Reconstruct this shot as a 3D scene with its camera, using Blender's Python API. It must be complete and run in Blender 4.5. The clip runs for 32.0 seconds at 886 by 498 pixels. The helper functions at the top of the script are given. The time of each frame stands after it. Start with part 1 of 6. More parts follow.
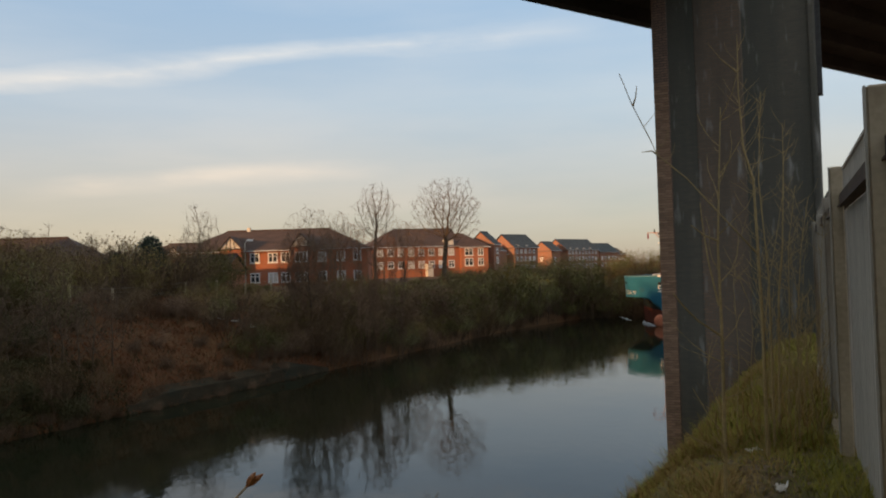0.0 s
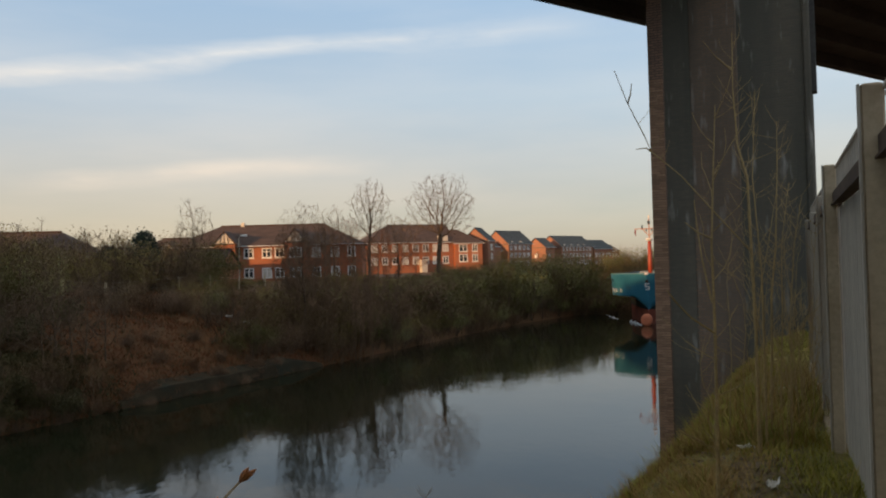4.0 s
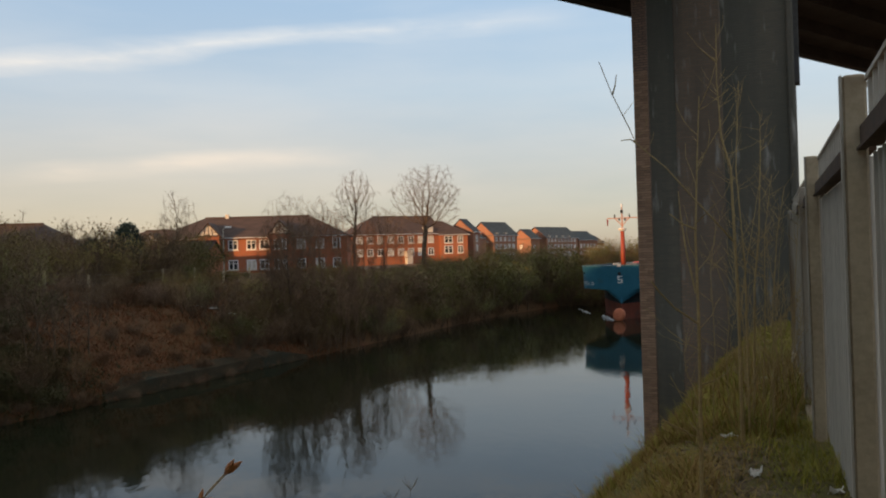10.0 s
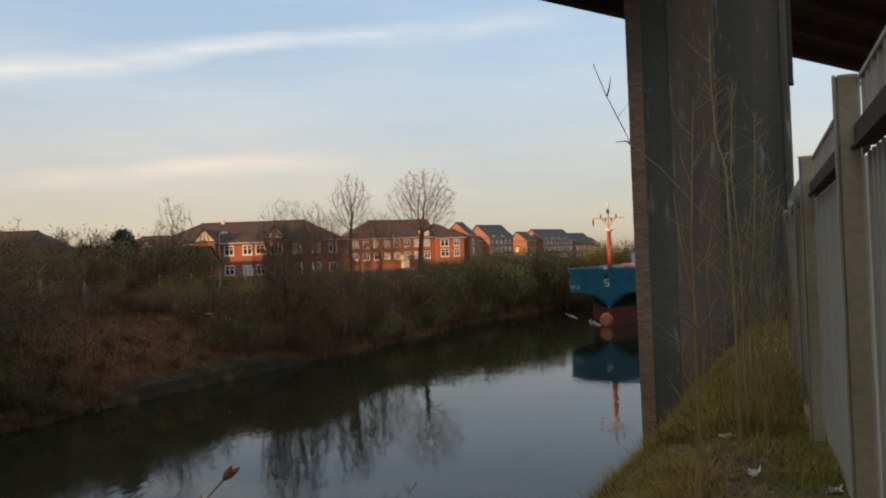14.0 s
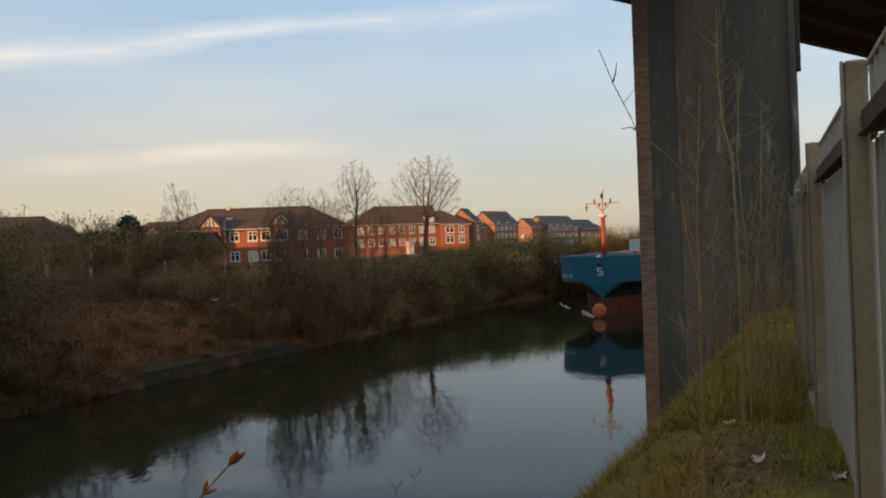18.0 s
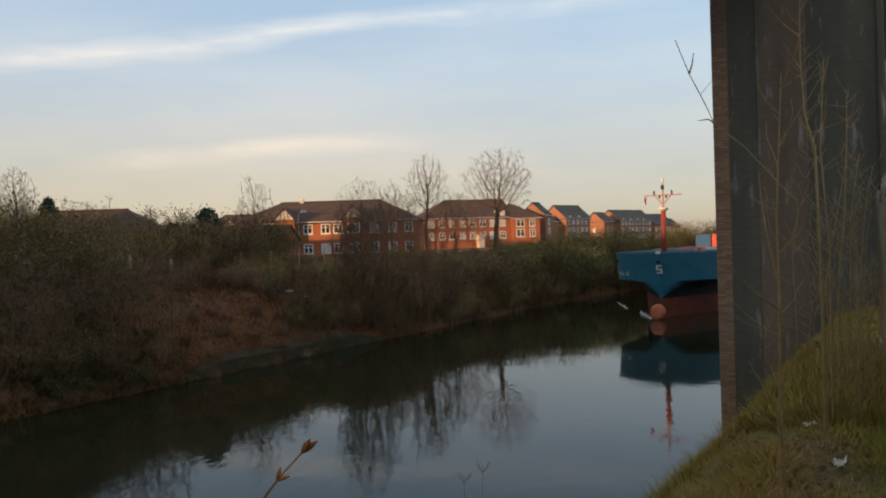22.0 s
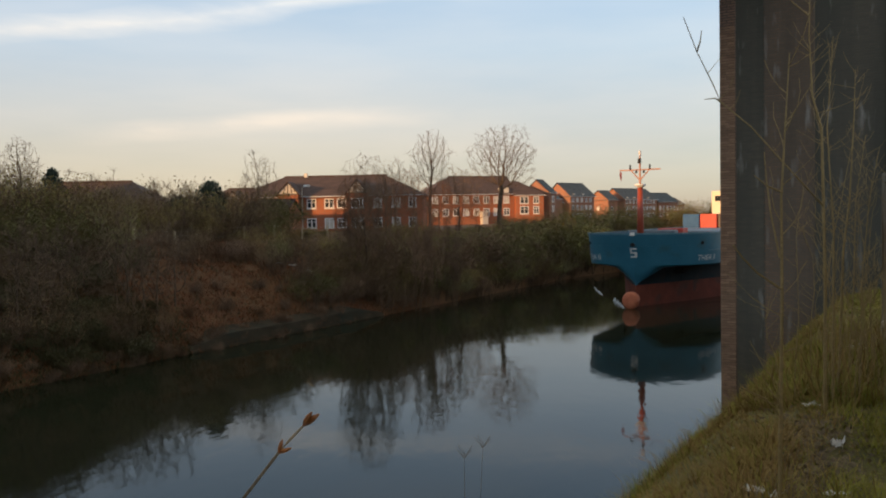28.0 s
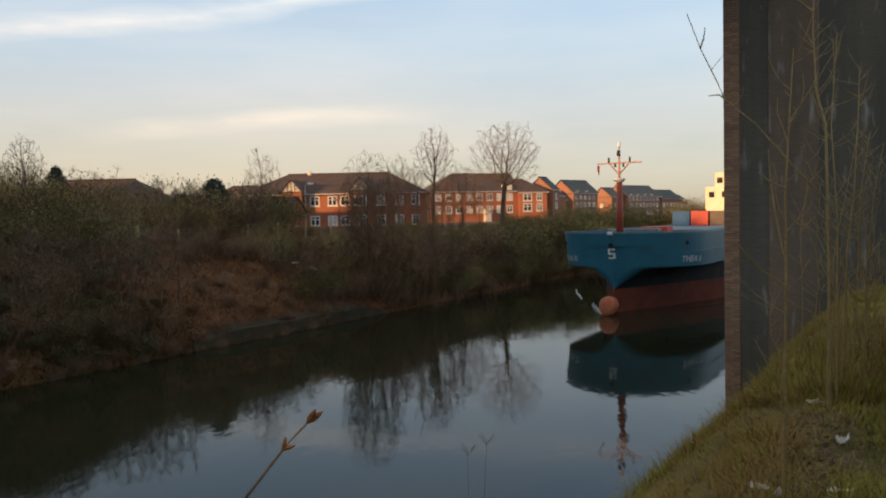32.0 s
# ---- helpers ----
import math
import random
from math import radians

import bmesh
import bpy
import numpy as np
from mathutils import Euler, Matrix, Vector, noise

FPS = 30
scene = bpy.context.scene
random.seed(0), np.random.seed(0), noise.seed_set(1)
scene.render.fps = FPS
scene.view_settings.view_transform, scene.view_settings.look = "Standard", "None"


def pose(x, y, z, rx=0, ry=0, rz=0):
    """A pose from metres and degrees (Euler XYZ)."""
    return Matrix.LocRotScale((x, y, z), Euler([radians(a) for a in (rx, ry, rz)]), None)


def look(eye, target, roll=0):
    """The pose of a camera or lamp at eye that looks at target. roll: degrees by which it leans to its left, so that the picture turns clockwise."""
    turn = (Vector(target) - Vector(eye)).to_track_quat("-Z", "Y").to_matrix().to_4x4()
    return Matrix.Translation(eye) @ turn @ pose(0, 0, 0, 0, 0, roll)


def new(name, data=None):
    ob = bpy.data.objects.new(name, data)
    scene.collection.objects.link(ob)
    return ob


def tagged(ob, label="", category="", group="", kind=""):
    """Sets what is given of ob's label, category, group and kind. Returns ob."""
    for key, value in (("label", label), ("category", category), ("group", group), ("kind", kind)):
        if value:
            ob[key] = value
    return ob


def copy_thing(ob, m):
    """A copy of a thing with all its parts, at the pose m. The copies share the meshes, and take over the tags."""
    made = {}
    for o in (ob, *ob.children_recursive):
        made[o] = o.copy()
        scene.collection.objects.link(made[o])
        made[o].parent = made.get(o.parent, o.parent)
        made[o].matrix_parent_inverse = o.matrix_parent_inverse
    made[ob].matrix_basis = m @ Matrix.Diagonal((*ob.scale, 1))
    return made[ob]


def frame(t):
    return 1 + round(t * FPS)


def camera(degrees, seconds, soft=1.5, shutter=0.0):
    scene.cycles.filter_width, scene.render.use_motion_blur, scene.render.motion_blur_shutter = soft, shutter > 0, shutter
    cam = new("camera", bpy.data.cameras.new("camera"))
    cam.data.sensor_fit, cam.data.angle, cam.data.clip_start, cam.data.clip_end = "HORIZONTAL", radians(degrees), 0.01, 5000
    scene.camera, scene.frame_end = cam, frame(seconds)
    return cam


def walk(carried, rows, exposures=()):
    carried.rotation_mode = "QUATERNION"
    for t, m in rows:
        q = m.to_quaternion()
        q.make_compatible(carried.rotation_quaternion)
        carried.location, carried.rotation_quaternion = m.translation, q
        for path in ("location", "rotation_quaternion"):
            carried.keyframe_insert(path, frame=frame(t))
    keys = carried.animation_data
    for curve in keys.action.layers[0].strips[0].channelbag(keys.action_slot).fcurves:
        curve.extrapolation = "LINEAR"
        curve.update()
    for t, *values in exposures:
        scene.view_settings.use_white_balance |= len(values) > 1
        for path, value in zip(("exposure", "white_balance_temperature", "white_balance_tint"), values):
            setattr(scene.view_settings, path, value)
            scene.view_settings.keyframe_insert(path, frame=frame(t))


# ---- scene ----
cam = camera(57.0, 32.0, soft=2.0)
walk(cam, [
    (0, pose(0, 0, 8.2, 91.51, 1.79, 0.13)), (0.5, pose(0, 0, 8.2, 91.62, 1.59, 0.28)), (1, pose(0, 0, 8.2, 91.72, 1.47, 0.35)),
    (1.5, pose(0, 0, 8.2, 91.77, 1.42, 0.27)), (2, pose(0, 0, 8.2, 91.80, 1.39, 0.13)), (2.5, pose(0, 0, 8.2, 91.79, 1.43, 0.01)),
    (3, pose(0, 0, 8.2, 91.82, 1.72, 0.00)), (3.5, pose(0, 0, 8.2, 91.64, 1.50, -0.01)), (4, pose(0, 0, 8.2, 91.22, 1.53, -0.28)),
    (4.5, pose(0, 0, 8.2, 90.81, 1.36, -0.62)), (6.5, pose(0, 0, 8.2, 90.28, 1.70, -0.88)), (7, pose(0, 0, 8.2, 90.35, 1.60, -0.95)),
    (7.5, pose(0, 0, 8.2, 90.43, 1.70, -1.03)), (8, pose(0, 0, 8.2, 90.43, 1.63, -1.23)), (8.5, pose(0, 0, 8.2, 90.37, 1.56, -1.38)),
    (9, pose(0, 0, 8.2, 90.42, 1.65, -1.31)), (9.5, pose(0, 0, 8.2, 90.50, 1.73, -1.32)), (10, pose(0, 0, 8.2, 90.59, 1.66, -1.31)),
    (10.5, pose(0, 0, 8.2, 90.60, 1.66, -1.39)), (11, pose(0, 0, 8.2, 90.62, 1.75, -1.50)), (11.5, pose(0, 0, 8.2, 90.67, 1.86, -1.43)),
    (12, pose(0, 0, 8.2, 90.70, 1.89, -1.40)), (12.5, pose(0, 0, 8.2, 90.69, 1.89, -1.39)), (13, pose(0, 0, 8.2, 90.70, 2.05, -1.50)),
    (13.5, pose(0, 0, 8.2, 90.75, 2.10, -1.66)), (14, pose(0, 0, 8.2, 90.81, 2.26, -1.56)), (14.5, pose(0, 0, 8.2, 90.88, 2.35, -1.42)),
    (16.5, pose(0, 0, 8.2, 90.95, 2.59, -1.33)), (17, pose(0, 0, 8.2, 90.37, 2.42, -1.12)), (17.5, pose(0, 0, 8.2, 90.01, 2.26, -1.12)),
    (18, pose(0, 0, 8.2, 89.87, 2.17, -1.21)), (18.5, pose(0, 0, 8.2, 89.84, 2.23, -0.76)), (19, pose(0, 0, 8.2, 89.85, 2.24, 2.39)),
    (19.5, pose(0, 0, 8.2, 89.81, 2.05, 4.16)), (20, pose(0, 0, 8.2, 89.51, 1.94, 4.40)), (20.5, pose(0, 0, 8.2, 89.45, 1.99, 3.99)),
    (21, pose(0, 0, 8.2, 89.42, 1.89, 3.82)), (21.5, pose(0, 0, 8.2, 89.44, 1.62, 3.73)), (22, pose(0, 0, 8.2, 89.59, 1.78, 3.73)),
    (22.5, pose(0, 0, 8.2, 89.64, 1.60, 3.65)), (23, pose(0, 0, 8.2, 89.68, 1.65, 3.59)), (23.5, pose(0, 0, 8.2, 89.69, 1.71, 3.68)),
    (24, pose(0, 0, 8.2, 89.72, 1.81, 3.82)), (24.5, pose(0, 0, 8.2, 89.88, 1.97, 4.06)), (25, pose(0, 0, 8.2, 89.89, 1.93, 4.07)),
    (25.5, pose(0, 0, 8.2, 89.88, 2.20, 4.09)), (27.5, pose(0, 0, 8.2, 88.91, 1.30, 3.82)), (28, pose(0, 0, 8.2, 87.92, 1.01, 3.97)),
    (28.5, pose(0, 0, 8.2, 87.61, 1.13, 3.67)), (29, pose(0, 0, 8.2, 87.50, 1.08, 3.89)), (29.5, pose(0, 0, 8.2, 87.33, 1.24, 4.00)),
    (30, pose(0, 0, 8.2, 87.37, 1.13, 3.92)), (30.5, pose(0, 0, 8.2, 87.41, 0.97, 4.02)), (31, pose(0, 0, 8.2, 87.50, 1.07, 4.13)),
    (31.5, pose(0, 0, 8.2, 87.64, 0.96, 4.19)), (32, pose(0, 0, 8.2, 87.74, 1.12, 4.20)),
], exposures=((0, 0.36, 7150, 10.6), (10, 0.44, 7150, 10.6), (20, 0.45, 7150, 10.6), (27, 0.55, 7150, 10.6), (32, 0.6, 7150, 10.6)))

# ---- light: a low evening sun behind and to the left, thin streaks of cloud ----
SUN_AZ, SUN_EL = 130.0, 8.0          # degrees left of the +y axis, degrees up
to_sun = Vector((-math.sin(radians(SUN_AZ)) * math.cos(radians(SUN_EL)), math.cos(radians(SUN_AZ)) * math.cos(radians(SUN_EL)), math.sin(radians(SUN_EL))))
sun_data = bpy.data.lights.new("sun", "SUN")
sun_data.energy, sun_data.angle, sun_data.color = 3.5, radians(0.6), (1.0, 0.56, 0.26)
sun = new("sun", sun_data)
sun.matrix_world = look(to_sun * 300, (0, 0, 0))

world = bpy.data.worlds.new("evening_sky")
scene.world = world
world.use_nodes = True
wt = world.node_tree
wt.nodes.clear()


def wnode(kind, **sockets):
    n = wt.nodes.new(kind)
    for k, val in sockets.items():
        n.inputs[k].default_value = val
    return n


def wmath(op, a, b=None, c=None, clamp=False):
    n = wt.nodes.new("ShaderNodeMath")
    n.operation, n.use_clamp = op, clamp
    for i, s in enumerate((a, b, c)):
        if s is None:
            continue
        if isinstance(s, (int, float)):
            n.inputs[i].default_value = s
        else:
            wt.links.new(s, n.inputs[i])
    return n.outputs[0]


def sky_dot(normal):
    n = wt.nodes.new("ShaderNodeVectorMath")
    n.operation = "DOT_PRODUCT"
    wt.links.new(sky_dir.outputs["Generated"], n.inputs[0])
    n.inputs[1].default_value = normal
    return n.outputs["Value"]


sky = wt.nodes.new("ShaderNodeTexSky")
sky.sky_type, sky.sun_disc = "NISHITA", False
sky.sun_elevation, sky.sun_rotation = radians(SUN_EL), radians(360 - SUN_AZ)
sky.air_density, sky.dust_density, sky.ozone_density = 1.0, 0.6, 2.5
sky_dir = wt.nodes.new("ShaderNodeTexCoord")


def sky_noise(scale, stretch, detail, turn):
    m = wt.nodes.new("ShaderNodeMapping")
    m.inputs["Rotation"].default_value = turn
    m.inputs["Scale"].default_value = stretch
    wt.links.new(sky_dir.outputs["Generated"], m.inputs["Vector"])
    n = wnode("ShaderNodeTexNoise", Scale=scale, Detail=detail, Roughness=0.55)
    wt.links.new(m.outputs[0], n.inputs["Vector"])
    return n.outputs["Fac"]


def streak(a, b, half, soft_end):
    """A band of cloud along the great circle from direction a to b."""
    a, b = Vector(a).normalized(), Vector(b).normalized()
    n = a.cross(b).normalized()
    along = (b - a).normalized()
    wob = wmath("MULTIPLY", wmath("SUBTRACT", wisp, 0.5), half * 2.4)
    across = wmath("ABSOLUTE", wmath("ADD", sky_dot(n), wob))
    core = wmath("SUBTRACT", 1.0, wmath("DIVIDE", across, half), clamp=True)
    s = sky_dot(along)
    lo, hi = a.dot(along), b.dot(along)
    ends = wmath("MULTIPLY", wmath("DIVIDE", wmath("SUBTRACT", s, lo - soft_end), soft_end, clamp=True),
                 wmath("DIVIDE", wmath("SUBTRACT", hi + soft_end, s), soft_end, clamp=True))
    ahead = wmath("GREATER_THAN", sky_dot(((a + b) / 2).normalized()), 0.3)
    torn = wmath("MULTIPLY", wmath("SUBTRACT", sky_noise(9.0, (1.0, 1.0, 3.5), 7.0, (0, radians(6), 0)), 0.22), 2.4, clamp=True)
    return wmath("MULTIPLY", wmath("MULTIPLY", wmath("MULTIPLY", core, torn), ends), ahead)


wisp = sky_noise(3.0, (1.0, 1.0, 7.0), 6.0, (0, radians(6), 0))
wide = sky_noise(1.6, (1.0, 1.0, 5.0), 5.0, (0, radians(5), 0))
# directions of the two clear streaks
s1 = streak((-0.4643, 0.8578, 0.2203), (-0.0097, 0.9619, 0.2734), 0.017, 0.20)
s2 = streak((-0.3999, 0.9103, 0.1067), (-0.1510, 0.9808, 0.1233), 0.014, 0.10)
veil = wmath("MULTIPLY", wmath("SUBTRACT", wide, 0.42, clamp=True), 1.3, clamp=True)
amount = wmath("ADD", wmath("ADD", wmath("MULTIPLY", s1, 0.62), wmath("MULTIPLY", s2, 0.36)), wmath("MULTIPLY", veil, 0.6), clamp=True)
up = wt.nodes.new("ShaderNodeSeparateXYZ")
wt.links.new(sky_dir.outputs["Generated"], up.inputs[0])


def sky_ramp(stops):
    r = wt.nodes.new("ShaderNodeValToRGB")
    while len(r.color_ramp.elements) < len(stops):
        r.color_ramp.elements.new(0.5)
    for e, (p, c) in zip(r.color_ramp.elements, stops):
        e.position, e.color = p, (*c, 1)
    wt.links.new(up.outputs["Z"], r.inputs[0])
    return r.outputs[0]


def sky_mix(f, a, b):
    n = wt.nodes.new("ShaderNodeMix")
    n.data_type = "RGBA"
    for key, s in (("Factor", f), ("A", a), ("B", b)):
        if isinstance(s, float):
            n.inputs[key].default_value = s
        else:
            wt.links.new(s, n.inputs[key])
    return n.outputs["Result"]


# thin high haze over the whole sky, rosy at the horizon; the streaks lie in it
haze = sky_ramp(((0.0, (3.30, 2.58, 1.98)), (0.09, (3.30, 2.96, 2.74)), (0.20, (2.95, 3.55, 4.35)), (0.34, (2.2, 3.35, 4.95)), (0.65, (2.75, 2.85, 2.95))))
white = sky_ramp(((0.0, (5.2, 4.2, 3.4)), (0.14, (5.2, 4.6, 4.0)), (0.26, (4.6, 4.7, 4.8)), (1.0, (4.4, 4.6, 4.8))))
dusk = sky_ramp(((0.0, (2.18, 1.92, 1.96)), (0.09, (2.50, 2.38, 2.56)), (0.20, (2.85, 3.45, 4.2)), (0.34, (2.2, 3.35, 4.95)), (0.65, (2.75, 2.85, 2.95))))
eastward = wmath("DIVIDE", wmath("ADD", up.outputs["X"], 0.30), 0.38, clamp=True)      # greyer away from the afterglow
hazed = sky_mix(0.66, sky.outputs[0], sky_mix(eastward, haze, dusk))
cloud = sky_mix(amount, hazed, white)
back = wnode("ShaderNodeBackground", Strength=0.148)
wt.links.new(cloud, back.inputs["Color"])
wt.links.new(back.outputs[0], wt.nodes.new("ShaderNodeOutputWorld").inputs["Surface"])

# ---- materials ----


def material(name, dark, light, scale=3.0, fine=40.0, rough=0.8, metal=0.0, bump=0.3, stretch=(1, 1, 1), stain=None, stain_scale=0.6, stain_edge=0.55, vary=0.0, spec=0.5, depth=0.02):
    """Two-scale noise between two colours, an optional stain of a third, and fine relief."""
    m = bpy.data.materials.new(name)
    m.use_nodes = True
    nt = m.node_tree
    b = nt.nodes["Principled BSDF"]
    b.inputs["Roughness"].default_value, b.inputs["Metallic"].default_value = rough, metal
    b.inputs["Specular IOR Level"].default_value = spec
    tc = nt.nodes.new("ShaderNodeTexCoord")
    mp = nt.nodes.new("ShaderNodeMapping")
    mp.inputs["Scale"].default_value = stretch
    nt.links.new(tc.outputs["Object"], mp.inputs["Vector"])

    def tex(s, d=5.0):
        n = nt.nodes.new("ShaderNodeTexNoise")
        n.inputs["Scale"].default_value, n.inputs["Detail"].default_value = s, d
        nt.links.new(mp.outputs[0], n.inputs["Vector"])
        return n.outputs["Fac"]

    def mix(f, a, bb):
        n = nt.nodes.new("ShaderNodeMix")
        n.data_type = "RGBA"
        for sock, val in (("Factor", f), ("A", a), ("B", bb)):
            if isinstance(val, (tuple, float, int)):
                n.inputs[sock].default_value = (*val, 1) if isinstance(val, tuple) else val
            else:
                nt.links.new(val, n.inputs[sock])
        return n.outputs["Result"]

    def ramp(f, lo, hi):
        n = nt.nodes.new("ShaderNodeMapRange")
        n.inputs["From Min"].default_value, n.inputs["From Max"].default_value = lo, hi
        nt.links.new(f, n.inputs["Value"])
        return n.outputs[0]

    big, small = tex(scale), tex(fine)
    s = nt.nodes.new("ShaderNodeMath")
    s.operation = "MULTIPLY_ADD"
    nt.links.new(small, s.inputs[0])
    s.inputs[1].default_value = 0.45
    m2 = nt.nodes.new("ShaderNodeMath")
    m2.operation = "MULTIPLY"
    nt.links.new(big, m2.inputs[0])
    m2.inputs[1].default_value = 0.55
    nt.links.new(m2.outputs[0], s.inputs[2])
    col = mix(ramp(s.outputs[0], 0.36, 0.64), dark, light)
    if stain:
        col = mix(ramp(tex(stain_scale, 7.0), stain_edge, stain_edge + 0.15), col, stain)
    if vary:
        oi = nt.nodes.new("ShaderNodeObjectInfo")
        hv = nt.nodes.new("ShaderNodeHueSaturation")
        mr = nt.nodes.new("ShaderNodeMapRange")
        nt.links.new(oi.outputs["Random"], mr.inputs["Value"])
        mr.inputs["To Min"].default_value, mr.inputs["To Max"].default_value = 1 - vary, 1 + vary
        nt.links.new(mr.outputs[0], hv.inputs["Value"])
        nt.links.new(col, hv.inputs["Color"])
        col = hv.outputs[0]
    nt.links.new(col, b.inputs["Base Color"])
    if bump:
        bp = nt.nodes.new("ShaderNodeBump")
        bp.inputs["Strength"].default_value, bp.inputs["Distance"].default_value = bump, depth
        nt.links.new(small, bp.inputs["Height"])
        nt.links.new(bp.outputs[0], b.inputs["Normal"])
    return m


def brick_material(name, a, c, mortar, scale=1.0, stain=(0.05, 0.045, 0.04), edge=0.5, soot=0.8, bloom=0.0):
    """Brickwork at real size, courses along the wall, with soot and damp."""
    m = bpy.data.materials.new(name)
    m.use_nodes = True
    nt = m.node_tree
    b = nt.nodes["Principled BSDF"]
    b.inputs["Roughness"].default_value = 0.85
    tc = nt.nodes.new("ShaderNodeTexCoord")
    sp = nt.nodes.new("ShaderNodeSeparateXYZ")
    nt.links.new(tc.outputs["Object"], sp.inputs[0])
    add = nt.nodes.new("ShaderNodeMath")
    nt.links.new(sp.outputs["X"], add.inputs[0])
    nt.links.new(sp.outputs["Y"], add.inputs[1])
    cb = nt.nodes.new("ShaderNodeCombineXYZ")
    nt.links.new(add.outputs[0], cb.inputs["X"])
    nt.links.new(sp.outputs["Z"], cb.inputs["Y"])
    br = nt.nodes.new("ShaderNodeTexBrick")
    nt.links.new(cb.outputs[0], br.inputs["Vector"])
    for k, val in (("Scale", scale), ("Mortar Size", 0.010), ("Brick Width", 0.225), ("Row Height", 0.075)):
        br.inputs[k].default_value = val
    br.inputs["Color1"].default_value, br.inputs["Color2"].default_value, br.inputs["Mortar"].default_value = (*a, 1), (*c, 1), (*mortar, 1)
    n = nt.nodes.new("ShaderNodeTexNoise")
    n.inputs["Scale"].default_value, n.inputs["Detail"].default_value = 0.5, 7.0
    mp = nt.nodes.new("ShaderNodeMapping")
    mp.inputs["Scale"].default_value = (1.9, 1.9, 0.16)
    nt.links.new(tc.outputs["Object"], mp.inputs["Vector"])
    nt.links.new(mp.outputs[0], n.inputs["Vector"])
    r = nt.nodes.new("ShaderNodeMapRange")
    r.inputs["From Min"].default_value, r.inputs["From Max"].default_value, r.inputs["To Max"].default_value = edge - 0.12, edge + 0.12, soot
    nt.links.new(n.outputs["Fac"], r.inputs["Value"])
    x = nt.nodes.new("ShaderNodeMix")
    x.data_type = "RGBA"
    x.inputs["B"].default_value = (*stain, 1)
    nt.links.new(r.outputs[0], x.inputs["Factor"])
    nt.links.new(br.outputs["Color"], x.inputs["A"])
    col = x.outputs["Result"]
    if bloom:   # pale lime streaks that have run down the brickwork
        mp2 = nt.nodes.new("ShaderNodeMapping")
        mp2.inputs["Scale"].default_value = (4.0, 4.0, 0.8)
        n2 = nt.nodes.new("ShaderNodeTexNoise")
        n2.inputs["Scale"].default_value, n2.inputs["Detail"].default_value = 1.0, 8.0
        nt.links.new(tc.outputs["Object"], mp2.inputs["Vector"])
        nt.links.new(mp2.outputs[0], n2.inputs["Vector"])
        r2 = nt.nodes.new("ShaderNodeMapRange")
        r2.inputs["From Min"].default_value, r2.inputs["From Max"].default_value, r2.inputs["To Max"].default_value = 0.59, 0.74, bloom
        nt.links.new(n2.outputs["Fac"], r2.inputs["Value"])
        x2 = nt.nodes.new("ShaderNodeMix")
        x2.data_type = "RGBA"
        x2.inputs["B"].default_value = (0.42, 0.40, 0.36, 1)
        nt.links.new(r2.outputs[0], x2.inputs["Factor"])
        nt.links.new(col, x2.inputs["A"])
        col = x2.outputs["Result"]
    nt.links.new(col, b.inputs["Base Color"])
    bp = nt.nodes.new("ShaderNodeBump")
    bp.inputs["Strength"].default_value, bp.inputs["Distance"].default_value, bp.invert = 0.6, 0.01, True
    nt.links.new(br.outputs["Fac"], bp.inputs["Height"])
    nt.links.new(bp.outputs[0], b.inputs["Normal"])
    return m


def water_material():
    m = bpy.data.materials.new("canal_water")
    m.use_nodes = True
    nt = m.node_tree
    b = nt.nodes["Principled BSDF"]
    b.inputs["Base Color"].default_value = (0.017, 0.019, 0.010, 1)
    b.inputs["Roughness"].default_value, b.inputs["IOR"].default_value = 0.04, 1.24
    tc = nt.nodes.new("ShaderNodeTexCoord")
    h = None
    for scale, stretch, weight in ((0.55, (1.0, 0.55, 1), 1.0), (2.6, (1.0, 0.45, 1), 0.55), (0.09, (1, 1, 1), 2.2)):
        mp = nt.nodes.new("ShaderNodeMapping")
        mp.inputs["Scale"].default_value = stretch
        mp.inputs["Rotation"].default_value = (0, 0, radians(64))
        nt.links.new(tc.outputs["Object"], mp.inputs["Vector"])
        n = nt.nodes.new("ShaderNodeTexNoise")
        n.inputs["Scale"].default_value, n.inputs["Detail"].default_value = scale, 2.0
        nt.links.new(mp.outputs[0], n.inputs["Vector"])
        a = nt.nodes.new("ShaderNodeMath")
        a.operation = "MULTIPLY_ADD"
        nt.links.new(n.outputs["Fac"], a.inputs[0])
        a.inputs[1].default_value = weight
        if h is not None:
            nt.links.new(h, a.inputs[2])
        else:
            a.inputs[2].default_value = 0
        h = a.outputs[0]
    bp = nt.nodes.new("ShaderNodeBump")
    bp.inputs["Strength"].default_value, bp.inputs["Distance"].default_value = 1.0, 0.0085
    nt.links.new(h, bp.inputs["Height"])
    nt.links.new(bp.outputs[0], b.inputs["Normal"])
    return m


def glass_material(name, tint, rough=0.08):
    m = bpy.data.materials.new(name)
    m.use_nodes = True
    b = m.node_tree.nodes["Principled BSDF"]
    b.inputs["Base Color"].default_value, b.inputs["Roughness"].default_value = (*tint, 1), rough
    return m


